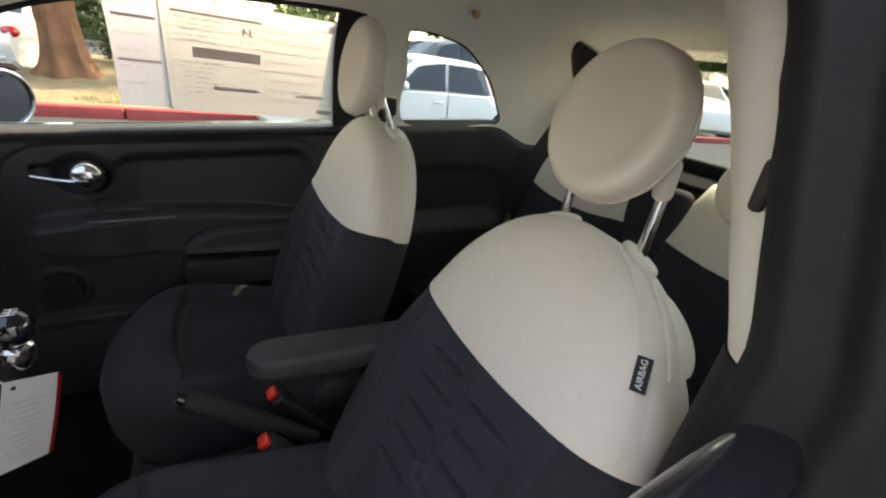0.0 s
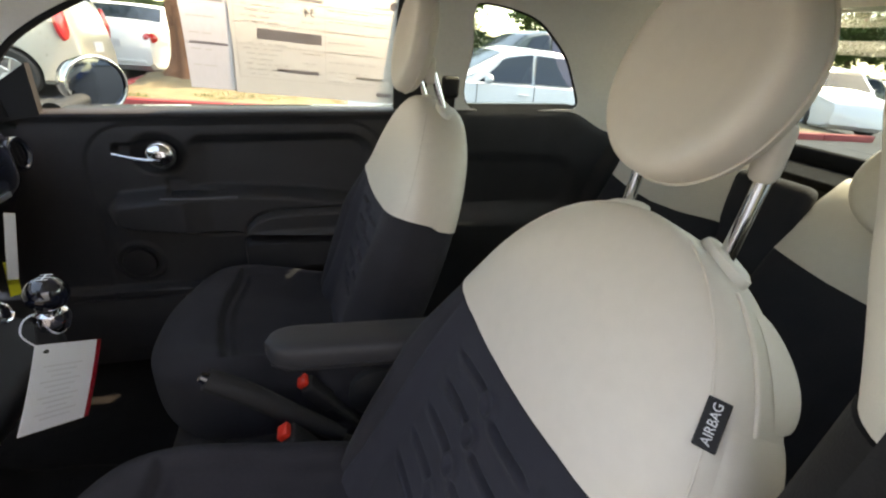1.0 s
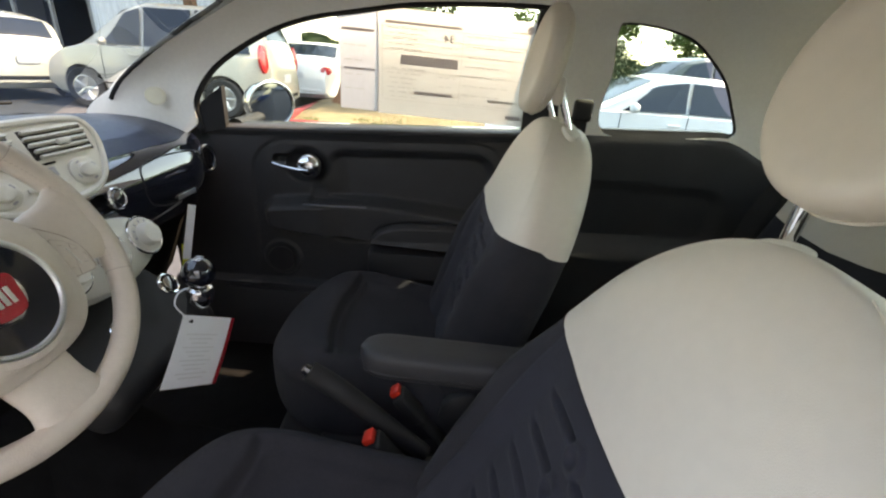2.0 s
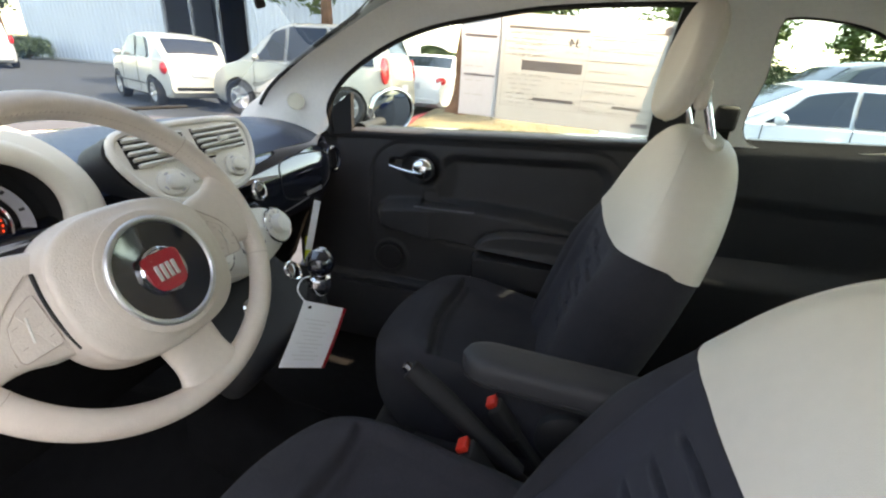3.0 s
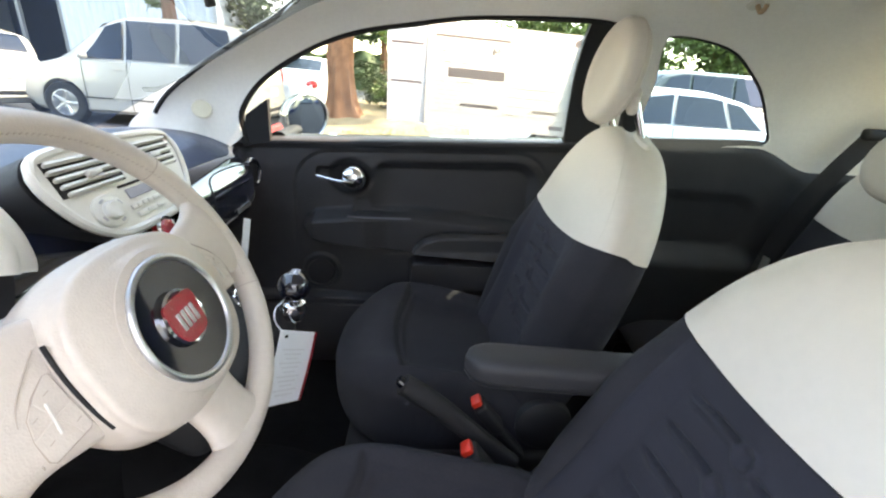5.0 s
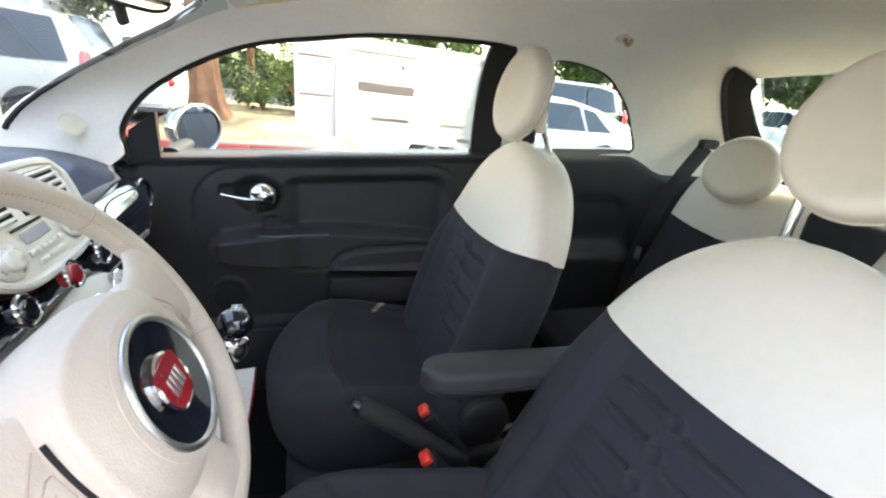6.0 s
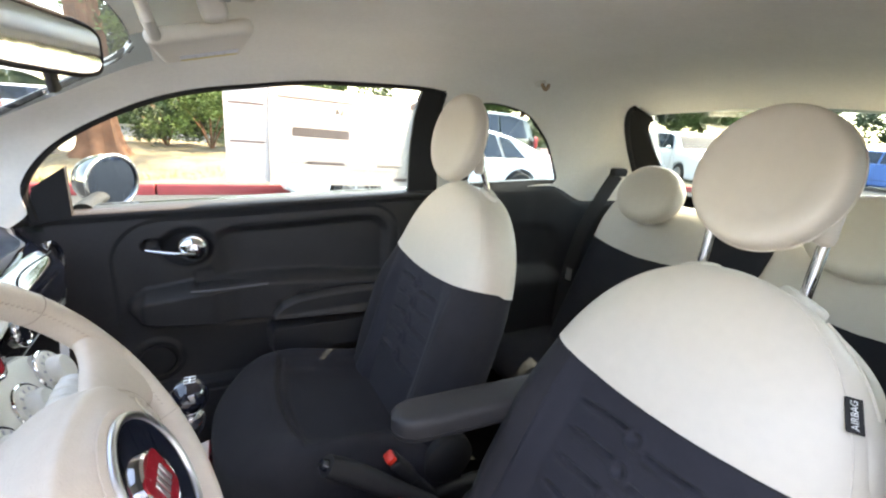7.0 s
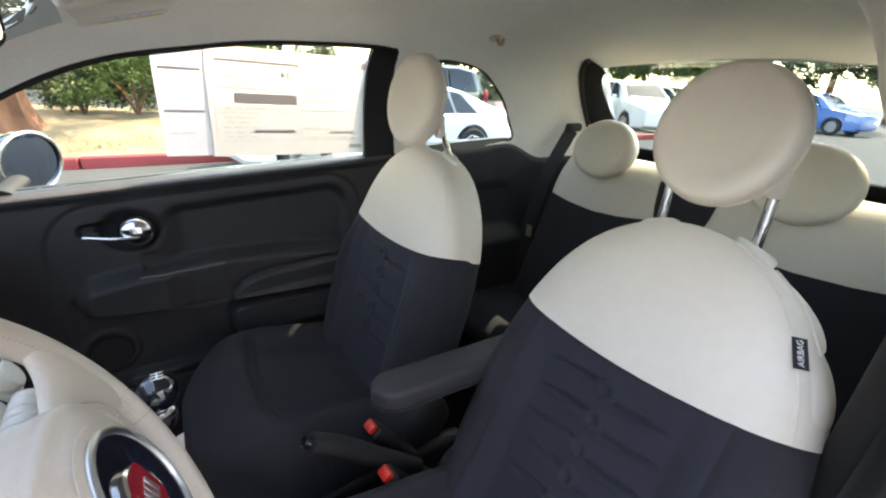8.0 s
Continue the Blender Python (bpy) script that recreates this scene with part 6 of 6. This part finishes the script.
# kerb island with mulch
KERB_RED = mat("red_kerb_paint", (0.30, 0.035, 0.04), 0.7, vary=0.25, size=3, bump=0.4, bsize=80)
kerb = thing("kerb", "red painted concrete kerb with worn edges", "kerb", kind="structure", at=(0, 6.9, G))
for k in range(9):
    part("kerb_stone", rbox((1.88, 0.16, 0.20), (-2.3 + 1.9 * k, 6.95, G + 0.06), 0.025, 3), KERB_RED, kerb)
for k in range(3):
    part("kerb_stone", rbox((0.16, 1.88, 0.20), (-3.3, 7.9 + 1.9 * k, G + 0.06), 0.025, 3), KERB_RED, kerb)
MULCH = mat("dry_mulch", (0.18, 0.125, 0.075), 0.95, vary=0.5, size=1.4, bump=1.0, bsize=35, fleck=(0.28, 0.22, 0.14))


def mulch_h(x, y):
    return G + 0.12 + 0.22 * smooth(7.0, 10.5, y) + 0.05 * noise.noise((x * 0.9, y * 0.9, 0)) + 0.03 * noise.noise((x * 3, y * 3, 4)) - 0.1 * smooth(-2.6, -3.2, x)


alone("planting_bed", grid(lambda u, v: (lambda x, y: Vector((x, y, mulch_h(x, y))))(-3.22 + 16.5 * u, 7.03 + 6.5 * v), 90, 50), MULCH, "bed of dry tan mulch and litter", "planting bed", kind="structure")

rng = random.Random(7)
GRASS = mat("short_grass", (0.075, 0.11, 0.03), 0.9, vary=0.4, size=4)
verts, faces = [], []
for k in range(7000):
    x, y = rng.uniform(-3.0, 7.0), 7.06 + abs(rng.gauss(0, 0.7))
    if noise.noise((x * 0.5, y * 0.5, 9)) < -0.08 + 0.12 * (x < -1.0):
        continue
    z, h, a = mulch_h(x, y), rng.uniform(0.03, 0.09), rng.uniform(0, 6.28)
    dx, dy = 0.0035 * math.cos(a), 0.006 * math.sin(a)
    n = len(verts)
    verts += [(x - dx, y - dy, z - 0.01), (x + dx, y + dy, z - 0.01), (x + rng.uniform(-0.03, 0.03), y + rng.uniform(-0.03, 0.03), z + h)]
    faces.append((n, n + 1, n + 2))
me = bpy.data.meshes.new("grass")
me.from_pydata(verts, [], faces)
me.materials.append(GRASS)
tagged(new("grass", me), "thin patchy green grass along the kerb", "grass", kind="stuff")


def leaves(name, blobs, count, size, material, parent, label="", seed=1):
    """A crown: many small bent leaves gathered in uneven clumps."""
    r = random.Random(seed)
    v, f = [], []
    clumps = []
    for (c, rad), share in zip(blobs, [b[1].x * b[1].y * b[1].z for b in blobs]):
        for _ in range(max(6, int(26 * share ** 0.5))):
            d = Vector((r.gauss(0, 1), r.gauss(0, 1), r.gauss(0, 1))).normalized() * r.uniform(0.35, 1.0) ** 0.6
            clumps.append((Vector(c) + Vector((d.x * rad.x, d.y * rad.y, d.z * rad.z)), 0.16 * sum(rad) / 3 + 0.10))
    for _ in range(count):
        c, q = r.choice(clumps)
        p = c + Vector((r.gauss(0, 1), r.gauss(0, 1), r.gauss(0, 0.8))) * q * 0.6
        a = Vector((r.gauss(0, 1), r.gauss(0, 1), r.gauss(0, 0.6))).normalized()
        b = a.orthogonal().normalized()
        b.rotate(Euler((0, 0, r.uniform(0, 6.28))))
        s = size * r.uniform(0.6, 1.4)
        n = len(v)
        v += [p - a * s, p + b * s * 0.42 - Vector((0, 0, s * 0.1)), p + a * s - Vector((0, 0, s * 0.3)), p - b * s * 0.42]
        f += [(n, n + 1, n + 2), (n, n + 2, n + 3)]
    bm = bmesh.new()
    vs = [bm.verts.new(p) for p in v]
    for q in f:
        bm.faces.new([vs[i] for i in q])
    me = bpy.data.meshes.new(name)
    bm.to_mesh(me)
    bm.free()
    me.materials.append(material)
    ob = new(name, me)
    ob.parent = parent
    me.transform(Matrix.Translation(-parent.location))
    return tagged(ob, label)


LEAF = mat("green_leaf", (0.055, 0.105, 0.025), 0.6, vary=0.45, size=2.5, fleck=(0.12, 0.19, 0.04))
LEAF_DARK = mat("dark_green_leaf", (0.028, 0.055, 0.018), 0.65, vary=0.4, size=2.5)
BARK = mat("red_brown_bark", (0.17, 0.075, 0.042), 0.95, vary=0.5, size=5, bump=1.0, bsize=30)


def tree(at, h, r0, blobs, count, size, label, leaf=LEAF, seed=1, group="trees"):
    o = thing("tree", label, "tree", group, at=at)
    r = random.Random(seed)

    def trunk(u, v):
        a = 2 * math.pi * u
        flare = r0 * (1 + 0.9 * math.exp(-v * h / 0.28)) * (1 - 0.72 * v)
        k = flare * (1 + 0.13 * math.sin(7 * a + 3 * v * h) * math.exp(-v * 2) + 0.22 * noise.noise((3 * math.cos(a), 3 * math.sin(a), v * h * 0.8 + seed)))
        return Vector(at) + Vector((k * math.cos(a) + 0.12 * math.sin(v * 3 + seed) * v, k * math.sin(a), v * h))
    part("trunk", grid(trunk, 40, 40, True, True), BARK, o, "ridged red-brown trunk", 60)
    for k in range(7):
        z = h * (0.35 + 0.08 * k)
        a = r.uniform(0, 6.28)
        d = Vector((math.cos(a), math.sin(a), 0.35))
        p = Vector(at) + Vector((0.12 * math.sin(z / h * 3 + seed) * z / h, 0, z))
        part("limb", tube(spline([p, p + d * 0.6 + Vector((0, 0, 0.15)), p + d * 1.5, p + d * 2.4 + Vector((0, 0, -0.1))], 10), lambda t: r0 * 0.24 * (1 - 0.8 * t), 8), BARK, o)
    leaves("crown", blobs, count, size, leaf, o, "uneven green crown", seed)
    return o


V3 = Vector
tree((-2.35, 9.5, G + 0.2), 7.5, 0.29, [(V3((-2.0, 9.9, 4.6)), V3((2.6, 2.2, 1.7))), (V3((-0.6, 9.9, 3.2)), V3((1.5, 1.3, 1.0))), (V3((-3.6, 10.4, 3.4)), V3((1.2, 1.3, 1.0))), (V3((-1.4, 9.6, 2.3)), V3((0.7, 0.6, 0.6)))], 26000, 0.055, "redwood with a broad flared trunk in the kerb bed", seed=3)


def shrub(at, rx, ry, rz, count, size, label, leaf, seed):
    o = thing("shrub", label, "shrub", "shrubs", at=at)
    for k in range(5):
        a = 1.3 * k + seed
        p = V3(at)
        part("stem", tube(spline([p, p + V3((0.2 * math.cos(a) * rx, 0.2 * math.sin(a) * ry, rz * 0.6)), p + V3((0.6 * math.cos(a) * rx, 0.6 * math.sin(a) * ry, rz * 1.3))], 8), lambda t: 0.03 * (1 - 0.7 * t), 6), BARK, o)
    leaves("foliage", [(V3(at) + V3((0, 0, rz)), V3((rx, ry, rz))), (V3(at) + V3((0.4 * rx, -0.2, rz * 1.3)), V3((rx * 0.6, ry * 0.6, rz * 0.6)))], count, size, leaf, o, "dense small leaves", seed)
    return o


shrub((-0.55, 11.2, G + 0.3), 1.15, 0.9, 0.85, 12000, 0.045, "dense green shrub in the kerb bed", LEAF, 11)
shrub((-1.5, 11.9, G + 0.3), 0.9, 0.8, 0.6, 7000, 0.045, "dark green shrub behind the trunk", LEAF_DARK, 12)
shrub((1.4, 11.6, G + 0.3), 1.2, 0.9, 0.9, 9000, 0.045, "dense green shrub in the kerb bed", LEAF, 13)
shrub((3.6, 12.4, G + 0.3), 1.3, 0.9, 1.0, 8000, 0.05, "dark green shrub in the kerb bed", LEAF_DARK, 14)
shrub((-30.0, 19.4, G), 2.0, 0.8, 0.55, 5000, 0.07, "low clipped shrub along the building", LEAF_DARK, 15)
k = 0
for x, y, h in ((6, 24, 8), (13, 21, 7), (-3, 26, 9), (-8.0, 13.6, 10), (20, 26, 9), (27, 22, 8), (40, 20, 9), (46, 8, 8), (48, -6, 9), (44, 30, 9), (30, 1, 7), (31, 8, 8), (32, 15, 7), (34, 21, 8), (-41, 25.5, 10), (-46, 27.5, 10), (-51, 30, 10), (-11, 24, 7), (-37, 30, 9), (-44, 24, 9), (34, 27, 8)):
    k += 1
    tree((x, y, G), h, 0.2, [(V3((x, y, h * 0.66)), V3((2.9, 2.9, h * 0.30))), (V3((x + 1.2, y - 0.8, h * 0.5)), V3((2.0, 1.8, h * 0.18))), (V3((x - 1.4, y + 0.4, h * 0.42)), V3((1.8, 1.8, h * 0.16)))], 7000, 0.17, "leafy tree at the edge of the lot", LEAF if k % 3 else LEAF_DARK, 20 + k)
alone("hedge", grid(lambda u, v: Vector((-10 + 62 * u, 30 - 0.6 * math.sin(u * 9) + 0.5 * noise.noise((u * 60, v * 6, 1)), G + (2.2 + 0.7 * noise.noise((u * 40, 3, 0))) * v)), 240, 12), LEAF_DARK, "long dark hedge closing the lot", "hedge", kind="structure")

# ---- ribbed white building with an open bay ----
bld = thing("building", "white ribbed metal building with a dark open bay", "building", at=(-22, 21, G))
RIB = mat("white_ribbed_metal", (0.50, 0.55, 0.60), 0.5, vary=0.04, size=1.0)


def ribbed(x0, x1, z0, z1, name):
    """Ribs every 0.3 m, 4 cm deep."""
    bm = bmesh.new()
    n = int((x1 - x0) / 0.075)
    low, high = [], []
    for i in range(n + 1):
        x = x0 + (x1 - x0) * i / n
        y = 21.0 - (0.045 if i % 4 in (1, 2) else 0.0)
        low.append(bm.verts.new((x, y, z0)))
        high.append(bm.verts.new((x, y, z1)))
    back = [bm.verts.new((x, 21.2, z)) for x, z in ((x0, z0), (x1, z0), (x1, z1), (x0, z1))]
    for i in range(n):
        bm.faces.new((low[i], low[i + 1], high[i + 1], high[i]))
    bm.faces.new(back)
    part(name, bm, RIB, bld, "", 20)


ribbed(-32.0, -21.8, G, 8.0, "wall")
ribbed(-16.5, -10.0, G, 8.0, "wall")
ribbed(-21.8, -16.5, 6.0, 8.0, "wall")
for x in (-21.75, -20.0, -18.3, -16.55):
    part("bay_post", rbox((0.14, 0.16, 6.1), (x, 21.05, 3.0 + G), 0.01, 1), mat("grey_bay_post", (0.16, 0.17, 0.18), 0.5), bld)
part("roof", rbox((22.6, 16.0, 0.3), (-21, 28.8, 8.1), 0.05), RIB, bld)
part("side_wall", rbox((0.2, 15.8, 8.0), (-32.0, 28.95, 4.0 + G), 0.02), RIB, bld)
part("side_wall", rbox((0.2, 15.8, 8.0), (-10.0, 28.95, 4.0 + G), 0.02), RIB, bld)
# dark wall and floor colours stand in for the shade inside the bay
part("rear_wall", rbox((22.0, 0.2, 8.0), (-21, 36.8, 4.0 + G), 0.02), mat("shaded_bay_wall", (0.05, 0.055, 0.06), 0.8), bld)
part("bay_floor", rbox((21.6, 15.0, 0.02), (-21, 28.8, G + 0.014), 0), mat("shaded_bay_concrete", (0.10, 0.10, 0.10), 0.8), bld)
BAY = glow("bay_lamp", (0.9, 0.95, 1.0), 4.0)
for x in (-20.8, -19.1, -17.4):
    for y in (24.0, 28.0):
        part("strip_lamp", rbox((1.3, 0.12, 0.06), (x, y, 4.5), 0.01, 1), BAY, bld)
        part("lamp_hanger", rbox((0.02, 0.02, 3.4), (x, y, 6.2), 0), SATIN, bld)
for x in (-20.9, -19.15, -17.4):
    part("bay_door", rbox((1.7, 0.06, 2.6), (x, 21.3, 7.2), 0.01, 1), mat("dark_bay_glass", (0.03, 0.035, 0.04), 0.2), bld)
part("kerb_strip", rbox((22.0, 0.5, 0.12), (-21, 20.6, G + 0.06), 0.02, 2), mat("pale_concrete", (0.42, 0.41, 0.39), 0.8, vary=0.1, size=2), bld)
